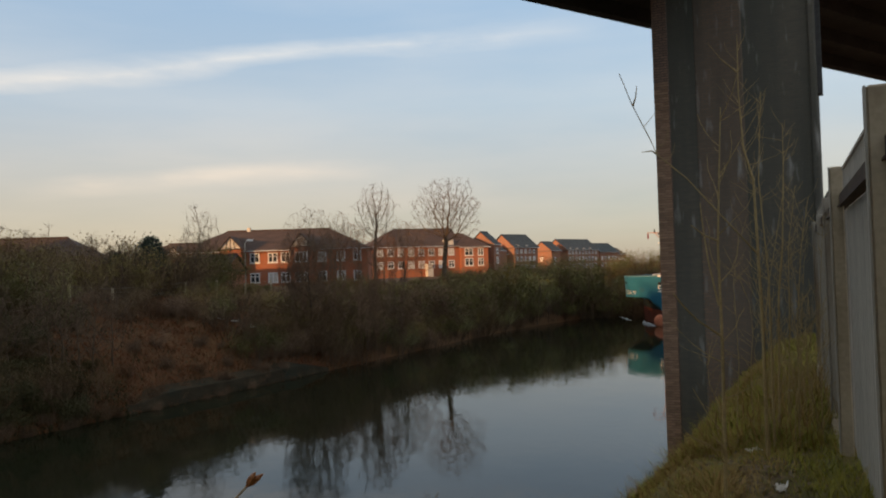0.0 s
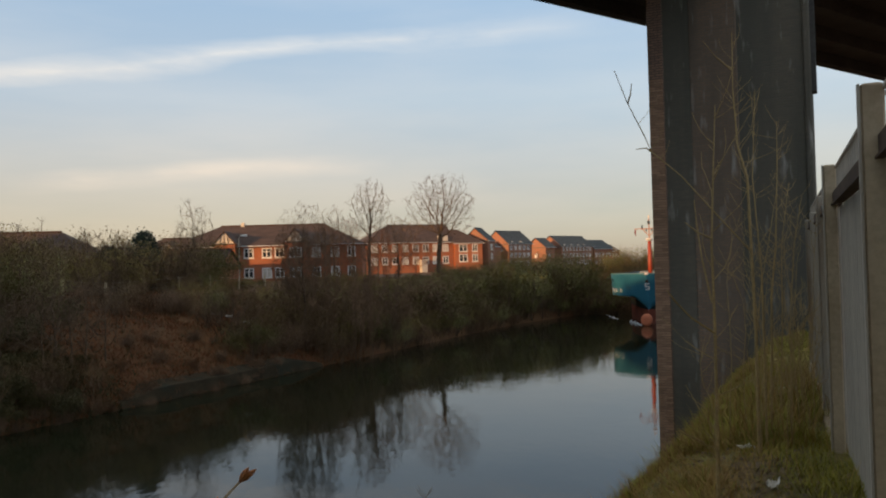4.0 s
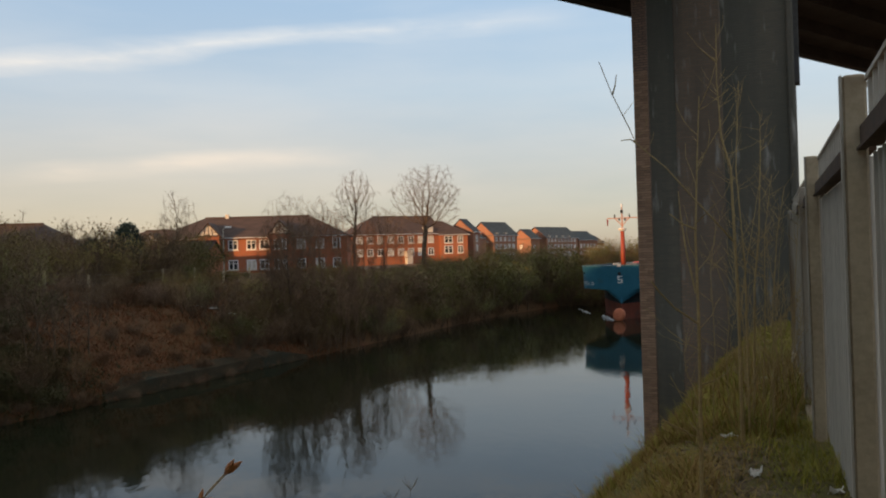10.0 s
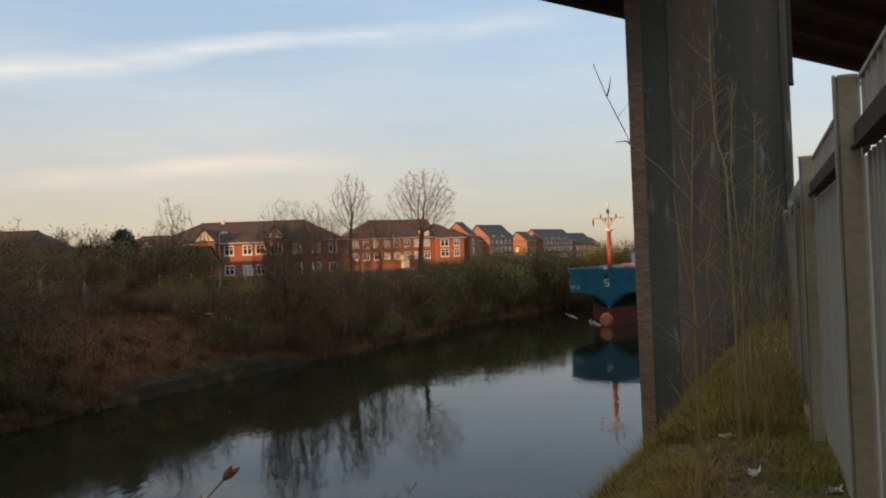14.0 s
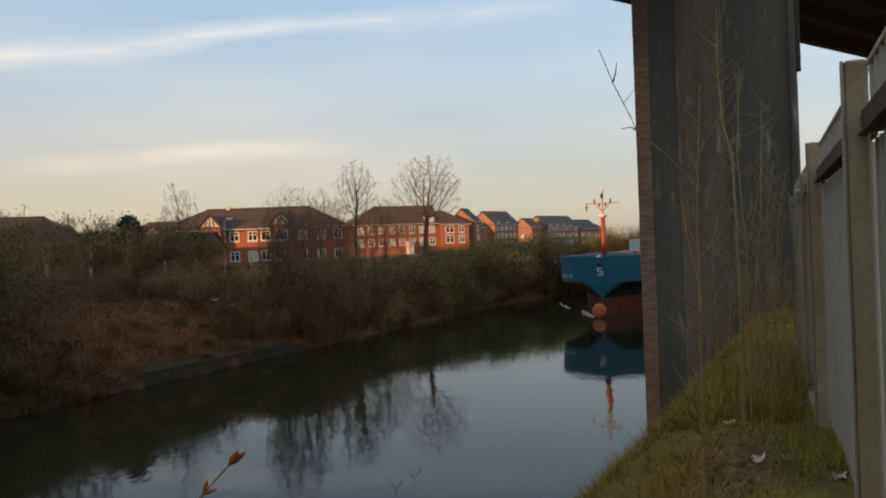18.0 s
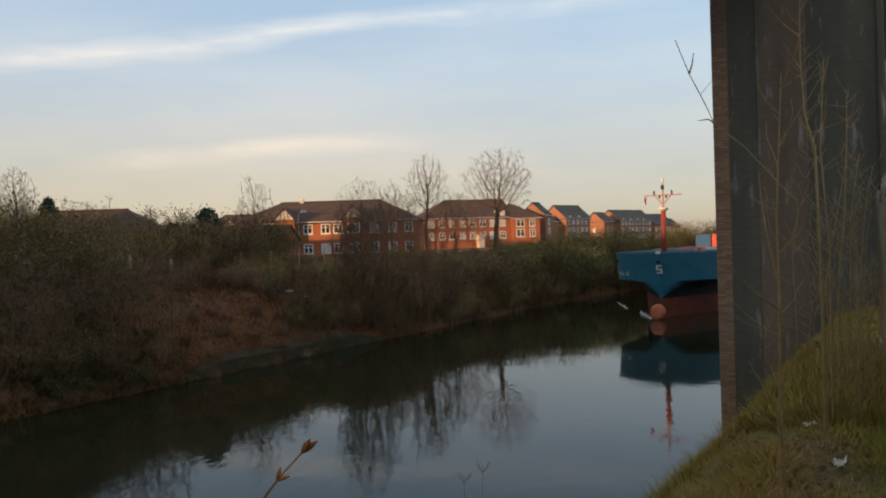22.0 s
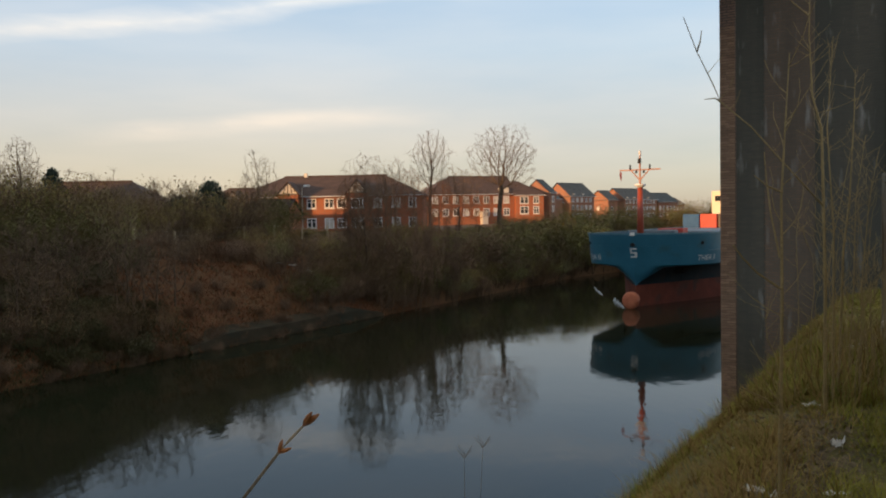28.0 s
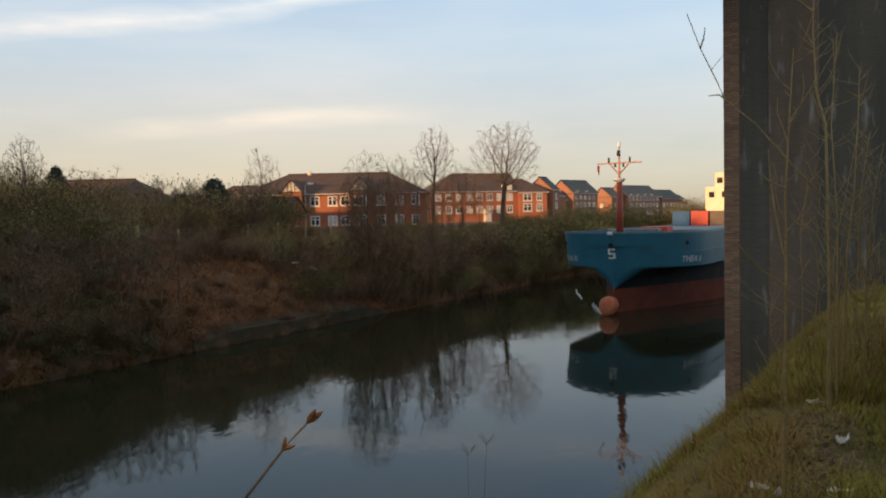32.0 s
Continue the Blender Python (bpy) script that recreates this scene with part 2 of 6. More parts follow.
M_WATER = water_material()
M_GROUND = material("rough_ground", (0.095, 0.045, 0.015), (0.18, 0.082, 0.028), 0.25, 2.5, 0.95, bump=0.6, stain=(0.17, 0.062, 0.026), stain_scale=0.12, depth=0.1)
M_BRACKEN = material("dead_bracken", (0.165, 0.058, 0.020), (0.30, 0.108, 0.038), 0.8, 6.0, 0.95, vary=0.2)
M_TURF = material("bank_soil", (0.10, 0.085, 0.022), (0.21, 0.165, 0.045), 1.2, 14.0, 0.95, bump=0.5, depth=0.03)
M_GRASS = material("green_grass", (0.17, 0.185, 0.014), (0.42, 0.36, 0.04), 1.1, 9.0, 0.7)
M_STRAW = material("dry_grass", (0.33, 0.215, 0.06), (0.55, 0.38, 0.12), 1.5, 9.0, 0.8)
M_STRAWDARK = material("olive_rough_grass", (0.040, 0.036, 0.011), (0.095, 0.078, 0.024), 0.8, 6.0, 0.9)
M_DEADLEAF = material("dead_leaves", (0.10, 0.07, 0.04), (0.34, 0.25, 0.15), 9.0, 60.0, 0.85)
M_MORTAR = material("dark_mortar", (0.06, 0.052, 0.045), (0.11, 0.095, 0.08), 2.0, 40.0, 0.95)
M_BRICK = material("brown_brick", (0.31, 0.175, 0.105), (0.50, 0.30, 0.19), 3.0, 50.0, 0.85, vary=0.25, depth=0.003)
M_BARK = material("bark", (0.085, 0.055, 0.033), (0.20, 0.128, 0.076), 3.0, 20.0, 0.9, vary=0.25)
M_PALEBARK = material("sapling_bark", (0.29, 0.20, 0.088), (0.52, 0.36, 0.15), 6.0, 60.0, 0.75)
M_TWIG = material("grey_brown_twigs", (0.12, 0.070, 0.040), (0.25, 0.150, 0.085), 0.6, 5.0, 0.9, vary=0.3)
M_REDTWIG = material("red_brown_twigs", (0.17, 0.075, 0.040), (0.32, 0.150, 0.080), 0.6, 5.0, 0.9, vary=0.3)
M_LEAF = material("spring_leaves", (0.155, 0.118, 0.026), (0.31, 0.230, 0.055), 0.7, 5.0, 0.7, vary=0.3)
M_GREENLEAF = material("olive_green_leaves", (0.100, 0.092, 0.021), (0.225, 0.198, 0.050), 0.7, 5.0, 0.7, vary=0.3)
M_DRYLEAF = material("withered_leaves", (0.115, 0.075, 0.034), (0.25, 0.160, 0.066), 0.7, 5.0, 0.8, vary=0.3)
M_EVERGREEN = material("evergreen_leaves", (0.010, 0.020, 0.012), (0.030, 0.050, 0.026), 1.0, 8.0, 0.7)
M_PIER = brick_material("brown_pier_brick", (0.31, 0.195, 0.130), (0.24, 0.158, 0.108), (0.19, 0.165, 0.13), stain=(0.140, 0.116, 0.088), edge=0.50, soot=0.85, bloom=0.8)
M_SOOT = brick_material("soot_black_brick", (0.190, 0.158, 0.118), (0.15, 0.130, 0.100), (0.155, 0.140, 0.112), stain=(0.104, 0.102, 0.082), edge=0.47, soot=0.9, bloom=0.9)
M_BROWNGRASS = material("withered_brown_grass", (0.24, 0.135, 0.035), (0.44, 0.27, 0.085), 1.5, 9.0, 0.85)
M_BRAMBLE = material("dark_bramble_leaves", (0.055, 0.048, 0.013), (0.12, 0.098, 0.028), 0.9, 7.0, 0.75, vary=0.2)
M_QUOIN = brick_material("brown_engineering_brick", (0.36, 0.21, 0.14), (0.27, 0.16, 0.11), (0.10, 0.08, 0.07), stain=(0.14, 0.10, 0.08), edge=0.6, soot=0.6)
M_HOUSE = brick_material("red_house_brick", (0.51, 0.145, 0.056), (0.41, 0.108, 0.043), (0.28, 0.155, 0.10), stain=(0.24, 0.10, 0.06), edge=0.62, soot=0.4)
M_TOWN = brick_material("buff_brown_brick", (0.40, 0.155, 0.085), (0.32, 0.125, 0.068), (0.28, 0.20, 0.15), stain=(0.20, 0.13, 0.10), edge=0.6, soot=0.4)
M_TILE = material("brown_roof_tiles", (0.055, 0.035, 0.028), (0.11, 0.066, 0.05), 0.8, 12.0, 0.85, stretch=(1, 1, 4))
M_SLATE = material("grey_slate", (0.06, 0.066, 0.066), (0.11, 0.12, 0.118), 0.8, 10.0, 0.92, stretch=(1, 1, 4))
M_RENDER = material("cream_render", (0.62, 0.55, 0.44), (0.74, 0.68, 0.56), 1.0, 12.0, 0.85)
M_WHITE = material("white_paint", (0.66, 0.65, 0.62), (0.80, 0.79, 0.76), 1.0, 14.0, 0.5)
M_TIMBER = material("dark_timber", (0.05, 0.03, 0.02), (0.10, 0.06, 0.04), 2.0, 20.0, 0.7)
M_CREAM = material("cream_ship_paint", (0.72, 0.62, 0.44), (0.82, 0.73, 0.54), 1.0, 14.0, 0.5)
M_MAROON = material("maroon_cloth", (0.16, 0.02, 0.02), (0.24, 0.035, 0.03), 2.0, 30.0, 0.9)
M_NET = material("pale_net_curtain", (0.46, 0.42, 0.36), (0.62, 0.58, 0.50), 1.5, 30.0, 0.9)
M_PANE = glass_material("window_glass", (0.03, 0.035, 0.04))
M_CONCRETE = material("weathered_concrete", (0.44, 0.345, 0.225), (0.62, 0.50, 0.34), 1.5, 30.0, 0.9, bump=0.4, stain=(0.26, 0.19, 0.12), stain_scale=0.9, depth=0.004)
M_SHEET = material("grey_sheet_steel", (0.41, 0.365, 0.295), (0.55, 0.495, 0.405), 1.2, 25.0, 0.75, metal=0.0, bump=0.1, stretch=(3, 3, 0.4), stain=(0.30, 0.22, 0.15), stain_scale=0.8, stain_edge=0.56, depth=0.003)
M_RUST = material("rusty_steel", (0.05, 0.032, 0.022), (0.12, 0.07, 0.045), 4.0, 40.0, 0.85, metal=0.2, bump=0.4, depth=0.003)
M_DECK = material("dark_bridge_steel", (0.06, 0.058, 0.055), (0.12, 0.115, 0.108), 0.6, 10.0, 0.85, bump=0.2)
M_WALL = material("revetment_stone", (0.040, 0.031, 0.019), (0.078, 0.060, 0.038), 0.7, 8.0, 1.0, spec=0.1, bump=0.5, stain=(0.04, 0.042, 0.03), depth=0.03)
M_TEAL = material("teal_hull_paint", (0.020, 0.132, 0.196), (0.034, 0.180, 0.255), 0.5, 9.0, 0.38, spec=0.45, bump=0.05, stain=(0.05, 0.11, 0.13), stain_scale=0.4, stain_edge=0.6)
M_BOOT = material("red_antifouling", (0.15, 0.030, 0.014), (0.27, 0.060, 0.028), 0.7, 9.0, 0.7, bump=0.1, stain=(0.10, 0.05, 0.035), stain_scale=0.5)
M_LOWHULL = material("dark_lower_hull", (0.012, 0.022, 0.026), (0.024, 0.040, 0.046), 0.6, 9.0, 0.6, spec=0.3, stain=(0.05, 0.04, 0.035), stain_scale=0.5)
M_BULB = material("faded_red_bulb", (0.46, 0.115, 0.050), (0.62, 0.20, 0.10), 1.6, 9.0, 0.7, bump=0.1)
M_RIM = material("pale_teal_rail", (0.08, 0.20, 0.26), (0.14, 0.28, 0.33), 1.0, 12.0, 0.45)
M_MAST = material("orange_red_mast", (0.26, 0.040, 0.016), (0.38, 0.066, 0.026), 1.5, 14.0, 0.5)
M_YARD = material("faded_red_lead", (0.36, 0.17, 0.11), (0.52, 0.29, 0.21), 2.0, 14.0, 0.6)
M_RED = material("red_paint", (0.50, 0.05, 0.03), (0.62, 0.08, 0.05), 1.5, 14.0, 0.5)
M_BLUE = material("blue_container_paint", (0.055, 0.13, 0.25), (0.075, 0.17, 0.31), 1.5, 14.0, 0.85, spec=0.15)
M_BROWN = material("brown_container_paint", (0.12, 0.085, 0.065), (0.18, 0.13, 0.10), 1.5, 14.0, 0.6)
M_GREY = material("grey_deck_paint", (0.12, 0.15, 0.17), (0.20, 0.23, 0.25), 1.0, 12.0, 0.6)
M_BLACK = material("black_opening", (0.006, 0.006, 0.007), (0.014, 0.014, 0.015), 2.0, 12.0, 0.7)
M_FOAM = material("white_foam", (0.38, 0.40, 0.40), (0.60, 0.62, 0.62), 3.0, 20.0, 0.6)
M_PAPER = material("pale_litter", (0.74, 0.70, 0.63), (0.88, 0.85, 0.78), 8.0, 60.0, 0.6)
M_BUD = material("orange_bud", (0.30, 0.10, 0.03), (0.52, 0.20, 0.06), 60.0, 300.0, 0.5)

# ---- building blocks ----


class Geo:
    """Collects vertices and faces of one mesh."""

    def __init__(self):
        self.v, self.f = [], []

    def quad(self, a, b, c, d):
        n = len(self.v)
        self.v += [tuple(a), tuple(b), tuple(c), tuple(d)]
        self.f.append((n, n + 1, n + 2, n + 3))

    def tri(self, a, b, c):
        n = len(self.v)
        self.v += [tuple(a), tuple(b), tuple(c)]
        self.f.append((n, n + 1, n + 2))

    def box(self, x0, y0, z0, x1, y1, z1, m=None):
        n = len(self.v)
        pts = [(x0, y0, z0), (x1, y0, z0), (x1, y1, z0), (x0, y1, z0), (x0, y0, z1), (x1, y0, z1), (x1, y1, z1), (x0, y1, z1)]
        self.v += [tuple(m @ Vector(p)) for p in pts] if m else pts
        self.f += [tuple(n + i for i in q) for q in ((3, 2, 1, 0), (4, 5, 6, 7), (0, 1, 5, 4), (1, 2, 6, 5), (2, 3, 7, 6), (3, 0, 4, 7))]
        return self

    def cbox(self, x0, y0, z0, x1, y1, z1, c=0.01):
        """A box with chamfered upright edges and top."""
        n = len(self.v)
        ring = lambda e, z: [(x0 + e + c, y0 + e, z), (x1 - e - c, y0 + e, z), (x1 - e, y0 + e + c, z), (x1 - e, y1 - e - c, z),
                             (x1 - e - c, y1 - e, z), (x0 + e + c, y1 - e, z), (x0 + e, y1 - e - c, z), (x0 + e, y0 + e + c, z)]
        rings = [ring(0, z0), ring(0, z1 - c), ring(c, z1)]
        for r in rings:
            self.v += r
        for k in range(2):
            for i in range(8):
                j = (i + 1) % 8
                self.f.append((n + 8 * k + i, n + 8 * k + j, n + 8 * k + 8 + j, n + 8 * k + 8 + i))
        self.f += [tuple(n + 16 + i for i in range(8)), tuple(n + 7 - i for i in range(8))]
        return self

    def tube(self, pts, radii, sides=4):
        n = len(self.v)
        pts = [Vector(p) for p in pts]
        for i, p in enumerate(pts):
            d = (pts[min(i + 1, len(pts) - 1)] - pts[max(i - 1, 0)])
            d = d.normalized() if d.length > 1e-9 else Vector((0, 0, 1))
            a = d.orthogonal().normalized()
            b = d.cross(a)
            for s in range(sides):
                w = 2 * math.pi * s / sides
                self.v.append(tuple(p + (a * math.cos(w) + b * math.sin(w)) * radii[i]))
        for i in range(len(pts) - 1):
            for s in range(sides):
                q = (s + 1) % sides
                self.f.append((n + i * sides + s, n + i * sides + q, n + (i + 1) * sides + q, n + (i + 1) * sides + s))
        self.f.append(tuple(n + (len(pts) - 1) * sides + s for s in range(sides)))
        self.f.append(tuple(n + s for s in reversed(range(sides))))
        return self

    def grid(self, rows):
        """A sheet through rows of points."""
        n, w = len(self.v), len(rows[0])
        for r in rows:
            self.v += [tuple(p) for p in r]
        for i in range(len(rows) - 1):
            for j in range(w - 1):
                self.f.append((n + i * w + j, n + i * w + j + 1, n + (i + 1) * w + j + 1, n + (i + 1) * w + j))
        return self

    def mesh(self, name, mat, smooth=False):
        me = bpy.data.meshes.new(name)
        me.from_pydata(self.v, [], self.f)
        me.materials.append(mat)
        if smooth:
            me.polygons.foreach_set("use_smooth", [True] * len(me.polygons))
        me.update()
        return me


def part(name, geo, mat, parent=None, label="", smooth=False):
    ob = new(name, geo.mesh(name, mat, smooth) if isinstance(geo, Geo) else geo)
    if parent is not None:
        ob.parent = parent
    if label:
        ob["label"] = label
    return ob


def thing(name, m, label, category, group="", kind=""):
    ob = new(name)
    ob.empty_display_size = 0.3
    ob.matrix_world = m
    return tagged(ob, label, category, group, kind)


# ---- plan: u runs along the canal, v to its far (west) side; both from under the camera ----
AX, NV = Vector((0.4337, 0.9011, 0)), Vector((-0.9011, 0.4337, 0))


def bend(u):
    """The canal swings away beyond a straight reach."""
    if u < 95:
        return 0.0
    if u < 190:
        return -0.004 * (u - 95) ** 2
    return -36.1 - 0.76 * (u - 190)


def W(u, v, z=0.0, curved=True):
    return AX * u + NV * (v + (bend(u) if curved else 0.0)) + Vector((0, 0, z))


PROFILE = ((-3000, 6.4), (-30, 6.5), (-0.6, 6.55), (0.9, 6.5), (1.5, 6.3), (2.6, 5.2), (5.0, 1.6), (6.2, 0.2), (7.0, -1.2), (9.0, -3.0),
           (36.0, -3.0), (38.6, -0.8), (39.5, 0.15), (40.4, 0.9), (42.5, 2.0), (46.0, 3.9), (50.0, 5.3), (54.0, 6.2), (62.0, 6.7), (75.0, 7.0), (3000, 7.0))


def ground_z(u, v):
    for (a, za), (b, zb) in zip(PROFILE, PROFILE[1:]):
        if a <= v <= b:
            z = za + (zb - za) * (v - a) / (b - a)
            break
    rough = noise.noise(Vector((u * 0.21, v * 0.21, 3.1))) * 0.35 + noise.noise(Vector((u * 0.7, v * 0.7, 9.0))) * 0.12
    if v > 39.8:
        z += rough * min(1.0, (v - 39.8) / 4) * (2.2 if v < 60 else 0.8)
    elif v < 6.0:
        z += rough * (0.30 if v < 1.2 else 0.8)
        z -= 0.030 * max(0.0, min(u, 16.0) - 3.0)
    return z

# ---- ground and water ----


def ground():
    us = [-3000, -1200, -500, -200, -100, -60, -40, -28] + [-20 + 2.0 * i for i in range(10)] + [0.5 * i for i in range(60)] + [30 + 2 * i for i in range(86)] + [210, 240, 280, 340, 420, 600, 1000, 2000, 3000]
    vs = [-3000, -1000, -300, -100, -40, -15, -6, -3, -1.5] + [-0.9 + 0.3 * i for i in range(26)] + [7.3, 9, 20, 36, 38.6, 39.2] + [39.5 + 0.7 * i for i in range(24)] + [57 + 3 * i for i in range(14)] + [105, 130, 170, 240, 400, 1000, 3000]
    g = Geo()
    g.grid([[W(u, v, ground_z(u, v)) for v in vs] for u in us])
    tagged(part("ground", g, M_GROUND, smooth=True), "rough brown and green canal banks and flat land beyond", "ground", kind="structure")
    verge = Geo()
    verge.grid([[W(u, v, ground_z(u, v) + 0.012) for v in vs if -0.7 < v < 5.2] for u in us if 0 <= u <= 26])
    tagged(part("verge", verge, M_TURF, smooth=True), "olive brown turf and soil of the near bank", "ground", kind="structure")
    w = Geo()
    w.grid([[W(u, v, 0, False) for v in (-900, -100, 0, 40, 100, 900)] for u in (-900, -100, 0, 100, 200, 900)])
    tagged(part("water", w, M_WATER), "still dark canal water with faint ripples", "canal", kind="structure")
    r = Geo()
    rows = []
    for i in range(30):
        u = 36.5 + i * 0.75
        h = 0.85 + 0.10 * noise.noise(Vector((u * 0.4, 0, 0))) - 0.5 * max(0.0, (4 - i) / 4) - 0.6 * max(0.0, (i - 24) / 6)
        rows.append([W(u, 39.15 + 0.05 * noise.noise(Vector((u, z, 0))), z) + NV * o for z, o in ((-0.9, 0), (0.1, 0.05), (h * 0.5, 0.14), (h, 0.22), (h + 0.04, 0.7), (h + 0.3, 1.6))])
    r.grid(rows)
    tagged(part("revetment", r, M_WALL), "low grey stone revetment at the foot of the far bank", "wall", kind="structure")


ground()


def woodland():
    """Unseen wooded embankment added behind the camera's left shoulder to block the low sun."""
    rng = random.Random(17)
    away = Vector((to_sun.x, to_sun.y, 0)).normalized()
    side = Vector((-away.y, away.x, 0)) * -1.0
    if side.y < 0:
        side = -side

    def height(q):
        # crest heights set by how high each stretch must throw its shadow
        stops = ((-500, 33.0), (32, 33.0), (34, 27.5), (64, 27.5), (68, 25.5), (76, 26.0), (80, 30.0), (84, 34.0), (93, 34.0), (98, 22.6), (900, 22.6))
        for (a, ha), (b, hb) in zip(stops, stops[1:]):
            if a <= q <= b:
                h = ha + (hb - ha) * (q - a) / (b - a)
        return h + 0.9 * noise.noise(Vector((q * 0.25, 0, 5)))

    g, lv, ends = Geo(), None, []
    rows = []
    for i in range(126):
        q = -170 + 4.0 * i
        h = height(q)
        c = away * 62 + side * q
        ring = []
        for dx, f in ((-9, -0.2), (-7, 0.35), (-5.5, 0.7), (-2.5, 0.92), (0.5, 0.99), (3.5, 0.9), (7, 0.6), (9, -0.2)):
            ring.append(c + away * (dx + rng.uniform(-1, 1)) + Vector((0, 0, 7 + (h - 7) * f + (rng.uniform(-1.2, 0) if f > 0.3 else 0))))
            if f > 0:
                for k in range(5):
                    ends.append((ring[-1] + side * rng.uniform(-2, 2), Vector((0, 0, 1))))
        rows.append(ring)
    g.grid(rows)
    tagged(part("woodland", g, M_EVERGREEN), "unseen wood on an embankment, added to shade the canal", "woodland", kind="stuff")
    tagged(part("woodland_leaves", leaves(ends, 6, 1.1, 0.9, rng), M_EVERGREEN), "outer foliage of the added shading wood", "woodland", kind="stuff")


# ---- bridge: pier and deck ----


def bridge():
    b = thing("bridge", Matrix.Translation(W(24.2, 2.48, 0)) @ pose(0, 0, 0, 0, 0, -25.7), "dark viaduct on a sooty brick pier crossing the canal", "bridge")
    # local x to the land side, y along the canal away from the camera
    half, deep = 2.165, 3.2
    g = Geo()
    g.box(-half, 0.0, -3, half, deep, 17.4)
    part("pier", g, M_SOOT, b, "sooty brown brick pier")
    quoin = part("quoin", Geo().cbox(-half - 0.012, -0.05, -3, -half + 0.42, 0.3, 17.4, 0.02), M_QUOIN, b, "brown engineering brick corner")
    long_brick = Geo().cbox(0, -0.008, 0, 0.235, 0.02, 0.064, 0.004).mesh("brick", M_BRICK)
    short_brick = Geo().cbox(0, -0.008, 0, 0.165, 0.02, 0.064, 0.004).mesh("brick", M_BRICK)
    for k in range(148):
        z = 2.4 + 0.075 * k
        for i, x in enumerate((0.006, 0.247) if k % 2 else (0.006, 0.177)):
            me = (long_brick, short_brick)[i if k % 2 else 1 - i]
            bk = part("brick", me, M_BRICK, quoin)
            bk.location = (-half - 0.012 + x, -0.05, z)
    for x0, x1, pr in ((-1.02, 0.30, 0.03), (1.98, 2.16, 0.09)):
        part("pilaster", Geo().cbox(x0, -pr, -3, x1, 0.05, 17.4, 0.04), M_PIER if x0 < 0 else M_SOOT, b)
    part("bracket", Geo().box(half - 0.02, 0.4, 12.75, half + 0.13, 0.9, 17.0), M_DECK, b)
    # deck: a skewed slab of girders, far edge found on two sight lines
    e0, e1 = Vector((2.71, 26.26, 16.9)), Vector((22.25, 40.43, 16.9))
    inv = b.matrix_basis.inverted()
    d = (e1 - e0).normalized()
    nrm = Vector((d.y, -d.x, 0))
    far_a, far_b = e0 - d * 75, e0 + d * 70
    for k in range(4):
        off = k * 2.15
        g = Geo()
        p = [inv @ (q + nrm * (off + dx) + Vector((0, 0, dz))) for dz in (0, 1.9) for q in (far_a, far_b) for dx in (0, 0.45)]
        g.v = [tuple(q) for q in p]
        g.f = [(0, 1, 3, 2), (4, 6, 7, 5), (0, 2, 6, 4), (1, 5, 7, 3), (0, 4, 5, 1), (2, 3, 7, 6)]
        part("girder", g, M_DECK, b, "dark steel girder" if k == 0 else "")
    g = Geo()
    p = [inv @ (q + nrm * dx + Vector((0, 0, dz))) for dz in (0.5, 2.3) for q in (far_a, far_b) for dx in (0.02, 6.95)]
    g.v = [tuple(q) for q in p]
    g.f = [(0, 1, 3, 2), (4, 6, 7, 5), (0, 2, 6, 4), (1, 5, 7, 3), (0, 4, 5, 1), (2, 3, 7, 6)]
    part("deck", g, M_DECK, b, "dark underside of the bridge deck")


bridge()

# ---- fence ----
FENCE_O, FENCE_D = Vector((0.55, 0.0, 0)), Vector((0.3875, 0.9219, 0))
FENCE_N = Vector((-0.9219, 0.3875, 0))


